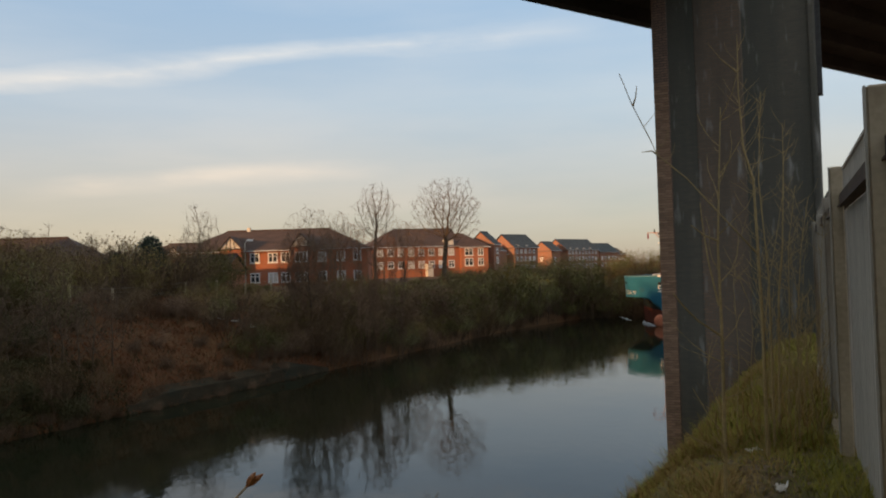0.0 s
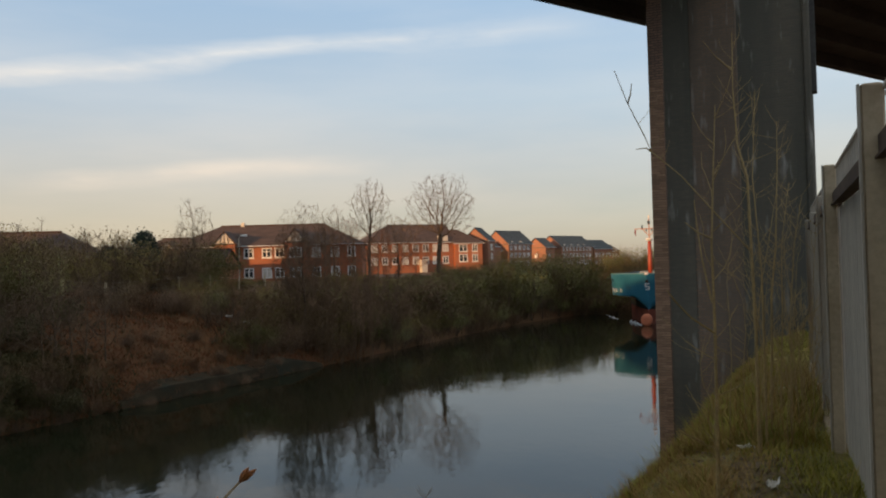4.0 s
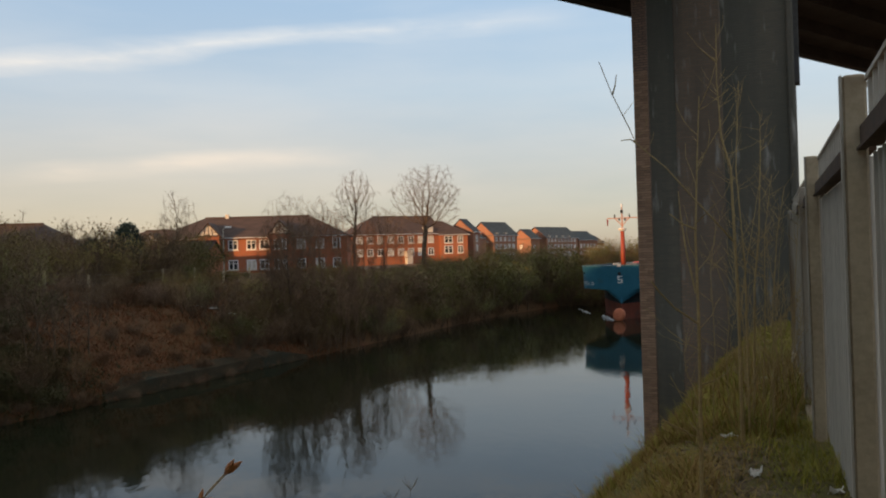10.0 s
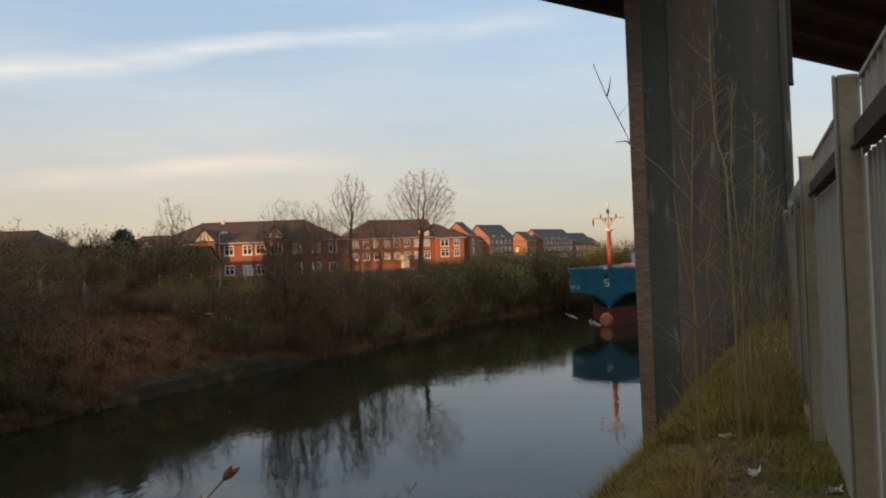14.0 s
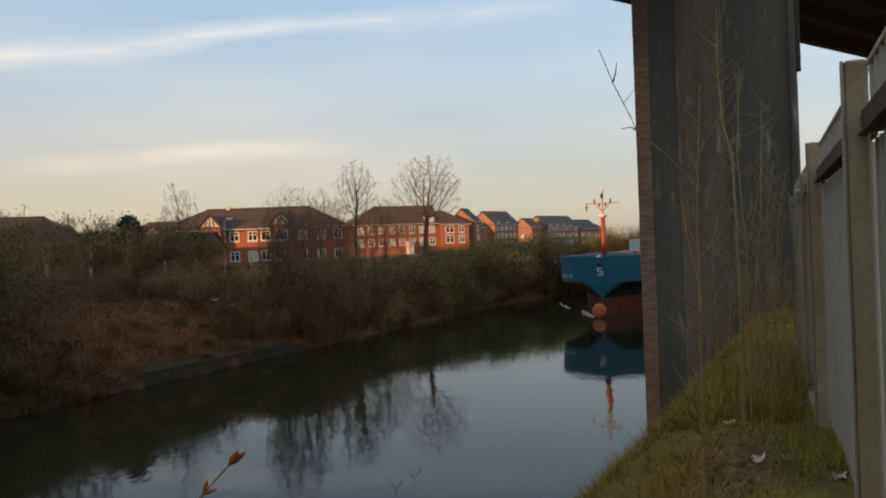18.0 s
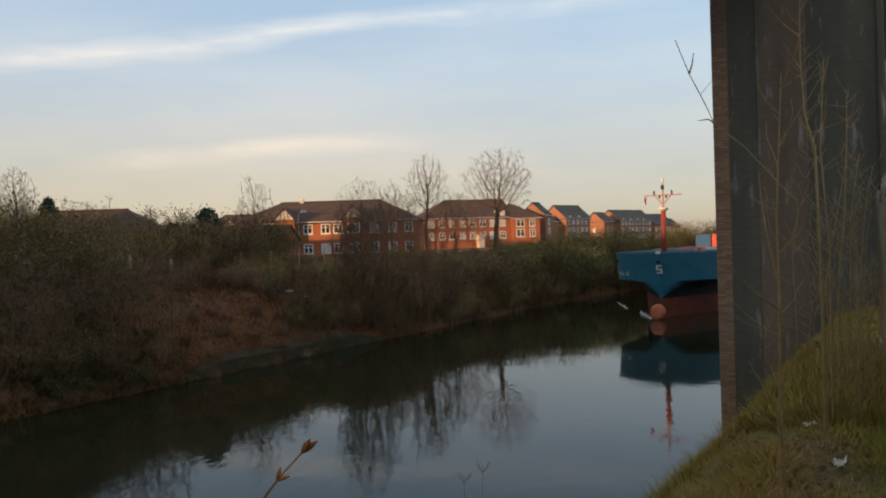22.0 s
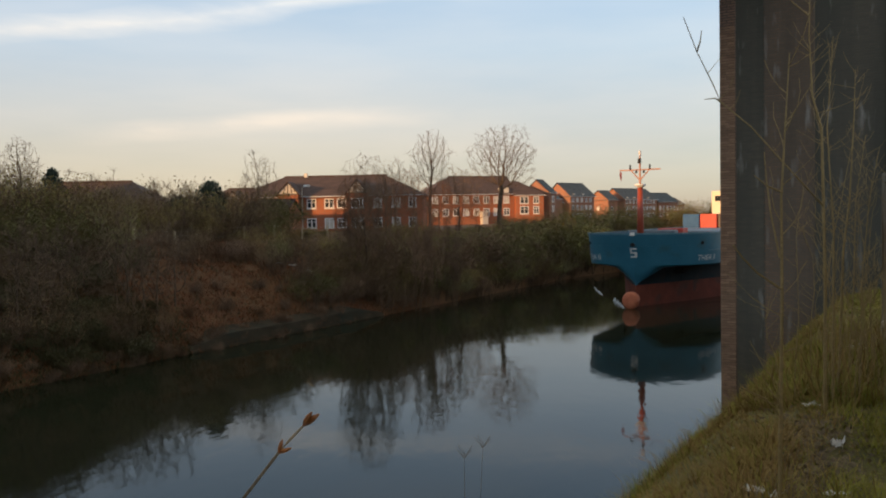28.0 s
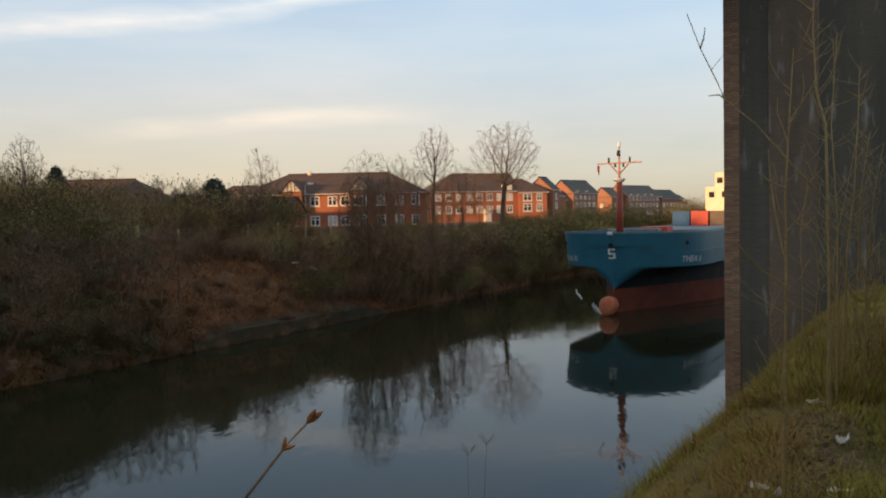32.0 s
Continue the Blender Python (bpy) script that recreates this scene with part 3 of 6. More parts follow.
def fence():
    f = thing("fence", Matrix.Translation((FENCE_O.x, FENCE_O.y, 0)) @ pose(0, 0, 0, 0, 0, -22.8), "grey sheet steel fence with concrete posts and open bars on top", "fence")
    # local y along the fence, x away from the canal; z absolute
    posts = [-3.9, -0.3, 4.35, 8.25, 10.6, 12.9, 15.4]
    for i, y in enumerate(posts):
        h = 9.06 if y < 9 else (8.93 if y < 11 else 8.85)
        w = 0.118 if y < 9 else 0.09
        part("post", Geo().cbox(-w, y, 5.4, -0.005, y + 0.16, h, 0.012), M_CONCRETE if y < 9 else M_SHEET, f)
        part("flange", Geo().box(-w - 0.012, y - 0.01, 5.4, -w, y + 0.05, h - 0.004), M_SHEET, f)
    for a, b in zip(posts, posts[1:]):
        a2, b2 = a + 0.165, b - 0.005
        g = Geo()
        n = int((b2 - a2) / 0.16)
        row0, row1 = [], []
        for k in range(n * 4 + 1):
            yy = a2 + (b2 - a2) * k / (n * 4)
            xx = 0.012 + (0.035 if (k % 4) in (1, 2) else 0.0)
            row0.append((xx, yy, 5.3))
            row1.append((xx, yy, 8.66))
        g.grid([row0, row1])
        back = [[(x + 0.004, y, z) for x, y, z in r] for r in (row1, row0)]
        g.grid(back)
        part("sheet", g, M_SHEET, f, "ribbed grey steel sheet")
        part("rail", Geo().cbox(-0.045, a2, 8.69, 0.05, b2, 8.80, 0.006), M_RUST, f, "rusty brown channel rail")
        part("lip", Geo().box(-0.062, a2, 8.674, -0.02, b2, 8.688), M_RUST, f)
        nb = int((b2 - a2) / 0.19)
        for k in range(nb):
            yy = a2 + (k + 0.5) * (b2 - a2) / nb
            part("bar", Geo().box(-0.012, yy - 0.012, 8.80, 0.012, yy + 0.012, 9.02), M_SHEET, f)
        part("top_bar", Geo().box(-0.016, a2, 9.02, 0.016, b2, 9.045), M_SHEET, f)
    part("kerb", Geo().cbox(-0.12, -4, 5.2, 0.10, 15.5, 6.35, 0.02), M_CONCRETE, f)


fence()

# ---- houses ----


def window(parent, x, y, z, w, h, facing, bars=1):
    """A framed window proud of a wall; facing is the outward normal in the house's plan."""
    fx, fy = facing
    m = Matrix(((-fy, fx, 0, x), (fx, fy, 0, y), (0, 0, 1, z), (0, 0, 0, 1)))
    g = Geo()
    t = 0.15
    for q in ((-w / 2, -0.02, 0, -w / 2 + t, 0.06, h), (w / 2 - t, -0.02, 0, w / 2, 0.06, h), (-w / 2 + t, -0.02, 0, w / 2 - t, 0.06, t), (-w / 2 + t, -0.02, h - t, w / 2 - t, 0.06, h)):
        g.box(*q, m=m)
    for k in range(bars):
        xx = -w / 2 + w * (k + 1) / (bars + 1)
        g.box(xx - t / 2, -0.02, t, xx + t / 2, 0.055, h - t, m=m)
        lo, hi = (-w / 2 + t if k == 0 else xx - w / (bars + 1) + t / 2), xx - t / 2
        g.box(lo, -0.02, h * 0.60, hi, 0.05, h * 0.60 + 0.09, m=m)      # transom of a top light
    g.box(xx + t / 2, -0.02, h * 0.60, w / 2 - t, 0.05, h * 0.60 + 0.09, m=m)
    win = part("window", g, M_WHITE, parent, "white framed window")
    part("sill", Geo().box(-w / 2 - 0.08, -0.02, -0.10, w / 2 + 0.08, 0.12, -0.005, m=m), M_RENDER, win)
    net = int(x * 7.3 + z * 3.1) % 5 in (0, 2)      # some are curtained
    part("pane", Geo().box(-w / 2 + t, -0.02, t, w / 2 - t, 0.025, h - t, m=m), M_NET if net else M_PANE, win, "pane with a pale net curtain" if net else "")
    return win


def house(name, at, turn, length, depth, eaves, ridge, label, roof_mat, hip=(True, True), rows=(), cols=(), wall=None, group="", over=0.45, end_windows=()):
    """A brick house; local x along the front, y to the back, front at y = 0."""
    h = thing(name, Matrix.Translation(at) @ pose(0, 0, 0, 0, 0, turn), label, "house", group)
    wall = wall or M_HOUSE
    L, D, T = length, depth, 0.3
    for q in ((0, 0, L, T), (0, D - T, L, D), (0, T + 0.002, T, D - T - 0.002), (L - T, T + 0.002, L, D - T - 0.002)):
        part("wall", Geo().box(q[0], q[1], -1.0, q[2], q[3], eaves), wall, h)
    o = over
    i0 = D / 2 if hip[0] else -o * 0.0
    i1 = D / 2 if hip[1] else -o * 0.0
    a, b, c, d = Vector((-o, -o, eaves - 0.15)), Vector((L + o, -o, eaves - 0.15)), Vector((L + o, D + o, eaves - 0.15)), Vector((-o, D + o, eaves - 0.15))
    e, f = Vector((i0 if hip[0] else -o, D / 2, ridge)), Vector((L - i1 if hip[1] else L + o, D / 2, ridge))
    g = Geo()
    up = Vector((0, 0, 0.16))
    g.quad(a + up, b + up, f + up, e + up)
    g.quad(c + up, d + up, e + up, f + up)
    g.quad(b, a, d, c)
    g.quad(a, b, b + up, a + up)
    g.quad(b, c, c + up, b + up)
    g.quad(c, d, d + up, c + up)
    g.quad(d, a, a + up, d + up)
    if hip[0]:
        g.tri(d + up, a + up, e + up)
    if hip[1]:
        g.tri(b + up, c + up, f + up)
    roof = part("roof", g, roof_mat, h)
    part("ridge", Geo().tube([e + up * 1.02, f + up * 1.02], [0.13, 0.13], 6), roof_mat, roof)
    for flag, x in ((hip[0], 0.0), (hip[1], L)):
        if not flag:
            t = Geo()
            for xx in (x + (0.0 if x == 0 else -T), x + (T if x == 0 else 0.0)):
                t.tri((xx, 0, eaves), (xx, D, eaves), (xx, D / 2, ridge))
            t.v = [tuple(p) for p in t.v]
            part("gable", t, wall, h)
    part("gutter", Geo().box(-o, -o - 0.12, eaves - 0.14, L + o, -o - 0.01, eaves - 0.03), M_WHITE, h, "white gutter")
    for z, hh in rows:
        for x, w in cols:
            window(h, x, 0.0, z, w, hh, (0, -1))
    for side, y, z, w, hh in end_windows:
        window(h, 0.0 if side < 0 else L, y, z, w, hh, (side, 0))
    return h


def gablet(h, x, w, eaves, top, proj=1.3):
    """A projecting half-timbered gable with windows on two floors."""
    g = Geo().box(x - w / 2, -proj, -1.0, x + w / 2, 0.02, eaves)
    bay = part("bay", g, M_HOUSE, h, "brick bay")
    t = Geo()
    t.tri((x - w / 2 - 0.1, -proj - 0.05, eaves), (x + w / 2 + 0.1, -proj - 0.05, eaves), (x, -proj - 0.05, top))
    part("gable_panel", t, M_RENDER, bay, "cream rendered gable")
    tm = Geo()
    for s in (-1, 1):
        tm.tube([(x + s * (w / 2 + 0.35), -proj - 0.12, eaves - 0.25), (x, -proj - 0.12, top + 0.12)], [0.09, 0.09], 4)
        tm.tube([(x + s * w * 0.2, -proj - 0.08, eaves), (x + s * w * 0.16, -proj - 0.08, eaves + (top - eaves) * 0.62)], [0.06, 0.06], 4)
    tm.tube([(x, -proj - 0.08, eaves), (x, -proj - 0.08, top)], [0.06, 0.06], 4)
    tm.tube([(x - w / 2, -proj - 0.08, eaves), (x + w / 2, -proj - 0.08, eaves)], [0.09, 0.09], 4)
    part("timber", tm, M_TIMBER, bay, "dark timber framing")
    r = Geo()
    for s in (-1, 1):
        a, b = Vector((x + s * (w / 2 + 0.4), -proj - 0.25, eaves - 0.2)), Vector((x, -proj - 0.25, top + 0.2))
        r.quad(a, b, b + Vector((0, proj + 3.4, 0)), a + Vector((0, proj + 1.6, 0)))
        r.quad(a - Vector((0, 0, .12)), b - Vector((0, 0, .12)), b + Vector((0, proj + 3.4, -.12)), a + Vector((0, proj + 1.6, -.12)))
        r.quad(a, b, b - Vector((0, 0, .12)), a - Vector((0, 0, .12)))
    part("bay_roof", r, M_TILE, bay)
    for z in ((0.95, 3.6) if eaves > 5 else (0.95,)):
        window(bay, x, -proj, z, w * 0.62, 1.35, (0, -1), 2)


def houses():
    # care home with two half-timbered gables
    a = house("brick_house", (-35.7, 108.9, 6.35), 2.0, 25.4, 11.0, 5.3, 8.1, "two-storey red brick building with gables and a brown roof", M_TILE, (True, True),
              rows=((0.95, 1.35), (3.6, 1.35)), cols=((2.0, 1.2), (4.6, 1.2), (10.3, 1.3), (12.7, 1.3), (14.4, 1.3), (19.3, 1.2), (21.8, 1.2), (24.0, 1.1)))
    gablet(a, 7.4, 2.7, 5.55, 7.1)
    gablet(a, 16.7, 2.7, 5.6, 7.25)
    part("chimney", Geo().cbox(8.3, 5.2, 7.6, 8.8, 5.7, 8.7, 0.03), M_RENDER, a, "pale chimney")
    low = house("brick_house", (-43.0, 112.0, 6.4), 2.0, 7.4, 8.0, 4.4, 6.6, "lower red brick range with a gable and a brown roof", M_TILE, (True, False), rows=((0.95, 1.3),), cols=((1.6, 1.2), (3.6, 1.2)))
    gablet(low, 6.0, 2.3, 4.5, 6.1, 0.9)
    wing = house("brick_house", (-14.2, 162.0, 6.6), 20.0, 18.6, 12.0, 6.6, 10.3, "long red brick building with rows of white windows", M_TILE, (True, False),
                 rows=((2.2, 1.5), (4.7, 1.45)), cols=tuple((1.5 + 2.16 * k, 1.3) for k in range(8)))
    part("porch", Geo().cbox(10.9, -1.6, -1, 12.1, -0.05, 3.1, 0.05), M_NET, wing, "cream porch")
    part("dormer", Geo().cbox(15.4, -0.05, 6.3, 17.2, 2.4, 7.9, 0.06), M_RENDER, wing, "cream dormer at the eaves")
    house("brick_house", (3.4, 167.6, 6.6), 12.0, 5.8, 8.2, 6.3, 9.0, "small brick house end with a hipped roof", M_TILE, (False, True), rows=((2.4, 1.6), (4.5, 1.5)), cols=((1.7, 1.8), (4.2, 1.2)),
          end_windows=((1, 4.0, 2.3, 1.5, 1.6), (1, 4.0, 4.4, 1.5, 1.5)))
    house("town_house", (10.4, 171.0, 6.8), 62.0, 3.4, 6.0, 6.6, 9.2, "narrow brick house with a steep grey roof", M_SLATE, (False, False), rows=((2.6, 1.4), (4.6, 1.3)), cols=((1.7, 1.0),), wall=M_TOWN, over=0.2)
    # three-storey terraces further along, gable ends to the sun
    for (x, y, ln, dp, ev, rg, rm) in ((20.6, 240.0, 11.0, 9.5, 7.3, 11.2, M_SLATE), (43.0, 285.0, 19.0, 10.0, 7.0, 10.8, M_SLATE), (67.0, 332.0, 12.0, 9.0, 5.6, 8.2, M_TILE)):
        h = house("town_house", (x, y, 7.0), 45.0, ln, dp, ev, rg, "three-storey brick town house with a slate roof" if rm == M_SLATE else "brick town house with a brown tiled roof", rm, (False, False),
                  rows=((0.9, 1.4), (3.3, 1.4), (5.6, 1.2)) if ev > 6 else ((0.9, 1.4), (3.3, 1.3)), cols=tuple((1.2 + 2.0 * k, 1.1) for k in range(int(ln / 2.0))), group="town houses by the canal",
                  end_windows=((-1, dp / 2, 3.3, 1.2, 1.4), (-1, dp / 2, 5.6, 1.1, 1.2)), wall=M_TOWN)
        for k in range(int(ln / 4.0)):
            xx = 2.2 + 4.0 * k
            part("dormer", Geo().cbox(xx - 0.55, 0.1, ev - 0.3, xx + 0.55, 2.0, ev + 0.75, 0.05), M_NET, h, "small pale dormer")
    house("town_house", (57.2, 300.0, 7.0), 45.0, 12.0, 9.0, 6.2, 9.4, "lower brick town house with a slate roof", M_SLATE, (False, False), rows=((0.9, 1.4), (3.3, 1.4)), cols=tuple((1.4 + 2.2 * k, 1.1) for k in range(5)),
          group="town houses by the canal", wall=M_TOWN)
    house("town_house", (15.4, 236.0, 7.0), 45.0, 4.0, 7.0, 5.4, 8.6, "narrow brick town house with a slate roof", M_SLATE, (False, False), rows=((0.9, 1.4), (3.3, 1.3)), cols=((2.0, 1.1),), group="town houses by the canal",
          end_windows=((-1, 3.5, 3.3, 1.2, 1.4),), wall=M_TOWN)
    house("town_house", (36.5, 278.0, 7.0), 45.0, 5.0, 8.5, 6.8, 9.9, "narrow brick town house with a slate roof", M_SLATE, (False, False), rows=((0.9, 1.4), (3.3, 1.3)), cols=((2.0, 1.1),), group="town houses by the canal",
          end_windows=((-1, 4.2, 3.3, 1.2, 1.4),), wall=M_TOWN)
    house("brick_block", (10.6, 200.0, 7.0), 40.0, 6.5, 5.0, 5.8, 6.3, "plain flat-topped grey-brown brick block", M_SLATE, (True, True), rows=(), cols=(), over=0.1, wall=M_TOWN)
    # low house behind the hedge, only its roof shows
    house("bungalow", (-53.5, 86.0, 7.0), 4.0, 16.0, 8.0, 3.3, 6.0, "low brick house with a dark roof behind a hedge", M_TILE, (True, True), rows=((0.9, 1.2),), cols=((2.0, 1.5), (5.0, 1.5), (9.0, 1.5), (11.5, 1.2)))
    house("shed", (-27.8, 87.0, 6.6), -8.0, 4.8, 5.0, 2.4, 3.9, "small brick outbuilding with a pitched roof", M_TILE, (False, False), rows=(), cols=(), over=0.25)


houses()

# ---- plants ----


def grow(g, p, d, length, radius, depth, rng, twigs, spread=0.55, lift=0.12, sides=4, taper=0.62, kids=(2, 4)):
    """A limb that bends, tapers and forks; its ends go to the list twigs."""
    if depth <= 0:      # the finest twigs: slender three-cornered slips
        d = (d + Vector((rng.uniform(-1, 1), rng.uniform(-1, 1), rng.uniform(-0.4, 0.8))) * 0.25).normalized()
        side = d.orthogonal().normalized() * max(radius, 0.008)
        tip = p + d * length
        g.tri(p - side, p + side, tip)
        twigs.append((tip, d))
        return
    pts, radii = [p], [radius]
    n = 3 if depth > 1 else 2
    for i in range(n):
        d = (d + Vector((rng.uniform(-1, 1), rng.uniform(-1, 1), rng.uniform(-0.6, 0.8))) * 0.16 + Vector((0, 0, lift * 0.5))).normalized()
        p = p + d * length / n
        pts.append(p)
        radii.append(radius * (1 - (1 - taper) * (i + 1) / n))
    g.tube(pts, radii, sides if depth > 1 else 3)
    for k in range(rng.randint(*kids)):
        i = rng.randint(1, n)
        side = Vector((rng.uniform(-1, 1), rng.uniform(-1, 1), rng.uniform(-0.3, 0.7))).normalized()
        nd = (d * (1 - spread) + side * spread + Vector((0, 0, lift))).normalized()
        grow(g, pts[i], nd, length * rng.uniform(0.55, 0.8), max(radii[i] * 0.62, 0.006), depth - 1, rng, twigs, spread, lift, sides, taper, kids)
    grow(g, pts[-1], d, length * 0.72, radii[-1] * 0.9, depth - 1, rng, twigs, spread, lift, sides, taper, kids)


def leaves(ends, per, size, reach, rng, droop=0.0):
    g = Geo()
    for p, d in ends:
        for k in range(per):
            c = p + Vector((rng.gauss(0, 1), rng.gauss(0, 1), rng.gauss(0, 0.8))) * reach
            a = Vector((rng.uniform(-1, 1), rng.uniform(-1, 1), rng.uniform(-1, 1) - droop)).normalized() * size * rng.uniform(0.6, 1.3)
            b = a.orthogonal().normalized() * size * 0.45
            g.quad(c - a * 0.5, c + b * 0.5, c + a * 0.5, c - b * 0.5)
    return g


def limb(g, p, d, length, radius, level, rng, ends, thin, up=0.10):
    """A branch that curves up, tapers and bears shorter branches along it."""
    if level == 0:
        for k in range(3):
            w = (d + Vector((rng.uniform(-1, 1), rng.uniform(-1, 1), rng.uniform(-1, 1))) * (0.1 + 0.22 * k)).normalized()
            side = w.orthogonal().normalized() * thin
            tip = p + w * length * (1 - 0.2 * k)
            g.tri(p - side, p + side, tip)
        ends.append((tip, d))
        return
    n = 4 if level > 1 else 3
    pts, radii = [p], [radius]
    for i in range(n):
        d = (d + Vector((rng.uniform(-1, 1), rng.uniform(-1, 1), rng.uniform(-1, 1))) * 0.20 + Vector((0, 0, up))).normalized()
        pts.append(pts[-1] + d * length / n)
        radii.append(max(thin, radius * (1 - 0.8 * (i + 1) / n)))
    g.tube(pts, radii, 4 if level > 1 else 3)
    for k in range(rng.randint(6, 8) if level > 1 else rng.randint(7, 10)):
        f = rng.uniform(0.22, 1.0) * n
        i = min(int(f), n - 1)
        q = pts[i].lerp(pts[i + 1], f - i)
        out = Vector((rng.uniform(-1, 1), rng.uniform(-1, 1), rng.uniform(-0.5, 0.9))).normalized()
        nd = (d * 0.55 + out * 0.75).normalized()
        limb(g, q, nd, length * rng.uniform(0.35, 0.6) * (1.15 - 0.4 * f / n), max(thin, radii[i] * 0.5), level - 1, rng, ends, thin, up)


def bare_tree(name, at, seed, height, radius, label, width=0.34, clear=0.25, limbs=13, level=2, thin=0.016, bark=None, leaf=None, per=2, size=0.12, group=""):
    """A tree with a leader and limbs that fill a rounded crown; width and clear stem are shares of its height."""
    rng = random.Random(seed)
    t, ends = Geo(), []
    n = 8
    lean = Vector((rng.uniform(-1, 1), rng.uniform(-1, 1), 0)) * height * 0.03
    tall = height * 0.72
    axis = [Vector((0, 0, -0.4)) + Vector((0, 0, (tall + 0.4) * i / n)) + lean * (i / n) ** 1.5 + Vector((rng.uniform(-1, 1), rng.uniform(-1, 1), 0)) * height * 0.008 * (i > 0) for i in range(n + 1)]
    t.tube(axis, [max(thin, radius * (1 - 0.9 * (i / n) ** 0.9)) for i in range(n + 1)], 7)
    mid = Vector((0, 0, height * (0.5 + clear * 0.5)))
    rx, rz = height * width, height * (0.5 - clear * 0.5)
    for k in range(limbs):
        e = (k + rng.random() * 0.7) / limbs
        f = (clear + (0.98 * tall / height - clear) * e) * height / tall
        i = min(int(f * n), n - 1)
        p = axis[i].lerp(axis[i + 1], f * n - i)
        w = k * 2.4 + rng.uniform(-0.5, 0.5)
        tilt = radians(14 + 58 * e + rng.uniform(-10, 10))
        d = Vector((math.cos(w) * math.cos(tilt), math.sin(w) * math.cos(tilt), math.sin(tilt)))
        # how far it is to the crown's outline
        o = Vector(((p.x - mid.x) / rx, (p.y - mid.y) / rx, (p.z - mid.z) / rz))
        v = Vector((d.x / rx, d.y / rx, d.z / rz))
        bq = o.dot(v)
        disc = max(0.0, bq * bq - v.dot(v) * (o.dot(o) - 1))
        reach = max(height * 0.12, (-bq + math.sqrt(disc)) / v.dot(v)) * rng.uniform(0.82, 1.05)
        limb(t, p, d, reach, radius * 0.45 * (1 - 0.6 * e), level, rng, ends, thin, 0.05)
    ob = thing(name, Matrix.Translation(at) @ pose(0, 0, 0, 0, 0, seed * 37 % 360), label, "tree", group)
    k = height / max(p[2] for p in t.v)
    t.v = [(x * k, y * k, z * k) for x, y, z in t.v]
    ends = [(p * k, d) for p, d in ends]
    part("trunk", t, bark or M_BARK, ob, "bare branching trunk")
    if leaf:
        part("crown", leaves(ends, per, size, size * 1.6, rng), leaf, ob, "sparse young leaves")
    return ob


def crown_tree(at, seed, height, wide, clear, radius, label, points=420, kill=0.62, lean=(0.0, 0.0), bark=None, thin=0.013, twig=0.75, flat=0.0, group=""):
    """A broad leafless tree: its limbs fork towards a cloud of points that fills a rounded crown."""
    rs = np.random.RandomState(seed)
    step = max(0.14, height * 0.019)
    z0 = clear * height
    top = np.array([lean[0], lean[1], 0.0])
    mid = np.array([0, 0, (height + z0) / 2]) + top
    d = rs.normal(size=(points, 3))
    d /= np.linalg.norm(d, axis=1)[:, None]
    lumps = 1.0 + 0.16 * np.sin(d[:, 0] * 5 + seed) * np.sin(d[:, 1] * 4 + 2 * seed) + 0.10 * np.sin(d[:, 2] * 9)
    cloud = mid + d * (rs.uniform(size=(points, 1)) ** 0.42) * lumps[:, None] * np.array([wide / 2, wide / 2, (height - z0) / 2])
    cloud[:, 2] = np.maximum(cloud[:, 2], z0 * (1 - flat))
    n0 = max(2, int(z0 * 0.95 / step))
    nodes = [np.array([0, 0, -0.4])] + [top * 0.5 * (i / n0) ** 2 + np.array([rs.normal() * 0.03, rs.normal() * 0.03, z0 * 0.95 * i / n0]) for i in range(1, n0 + 1)]
    parent = [-1] + list(range(n0))
    near = np.full(points, 0)
    best = np.full(points, 1e9)
    fresh = list(range(len(nodes)))
    alive = np.ones(points, bool)
    for _ in range(110):
        for i in fresh:
            dist = np.linalg.norm(cloud - nodes[i], axis=1)
            closer = dist < best
            best[closer], near[closer] = dist[closer], i
        alive &= best > kill
        if not alive.any():
            break
        fresh = []
        for i in np.unique(near[alive]):
            pull = cloud[alive & (near == i)] - nodes[i]
            g = (pull / np.linalg.norm(pull, axis=1)[:, None]).mean(axis=0) + rs.normal(size=3) * 0.12 + np.array([0, 0, 0.06])
            if parent[i] >= 0:
                w = nodes[i] - nodes[parent[i]]
                g = g + 0.35 * w / np.linalg.norm(w)
            nodes.append(nodes[i] + g / np.linalg.norm(g) * step)
            parent.append(int(i))
            fresh.append(len(nodes) - 1)
    n = len(nodes)
    kids = [[] for _ in range(n)]
    for i in range(1, n):
        kids[parent[i]].append(i)
    load = [0.0] * n
    for i in range(n - 1, -1, -1):
        load[i] = sum(load[k] for k in kids[i]) if kids[i] else 1.0
    size = [max(thin, radius * (q / load[0]) ** 0.55) for q in load]
    t = Geo()
    twigs = Geo()
    starts = [(-1, 0)]
    while starts:
        a, b = starts.pop()
        chain = [a, b] if a >= 0 else [b]
        while kids[chain[-1]]:
            order = sorted(kids[chain[-1]], key=lambda k: -load[k])
            starts += [(chain[-1], k) for k in order[1:]]
            chain.append(order[0])
        if len(chain) > 1:
            r = [size[k] for k in chain]
            if a >= 0:
                r[0] = r[1]
            t.tube([nodes[k] for k in chain], r, 7 if r[0] > 0.12 else 4 if r[0] > 0.03 else 3)
    for i in range(n0, n):
        if load[i] < 6:
            way = nodes[i] - nodes[parent[i]]
            way /= np.linalg.norm(way)
            for _ in range(4 if not kids[i] else 2):
                w = way + rs.normal(size=3) * 0.5 + np.array([0, 0, 0.15])
                w = Vector(w).normalized()
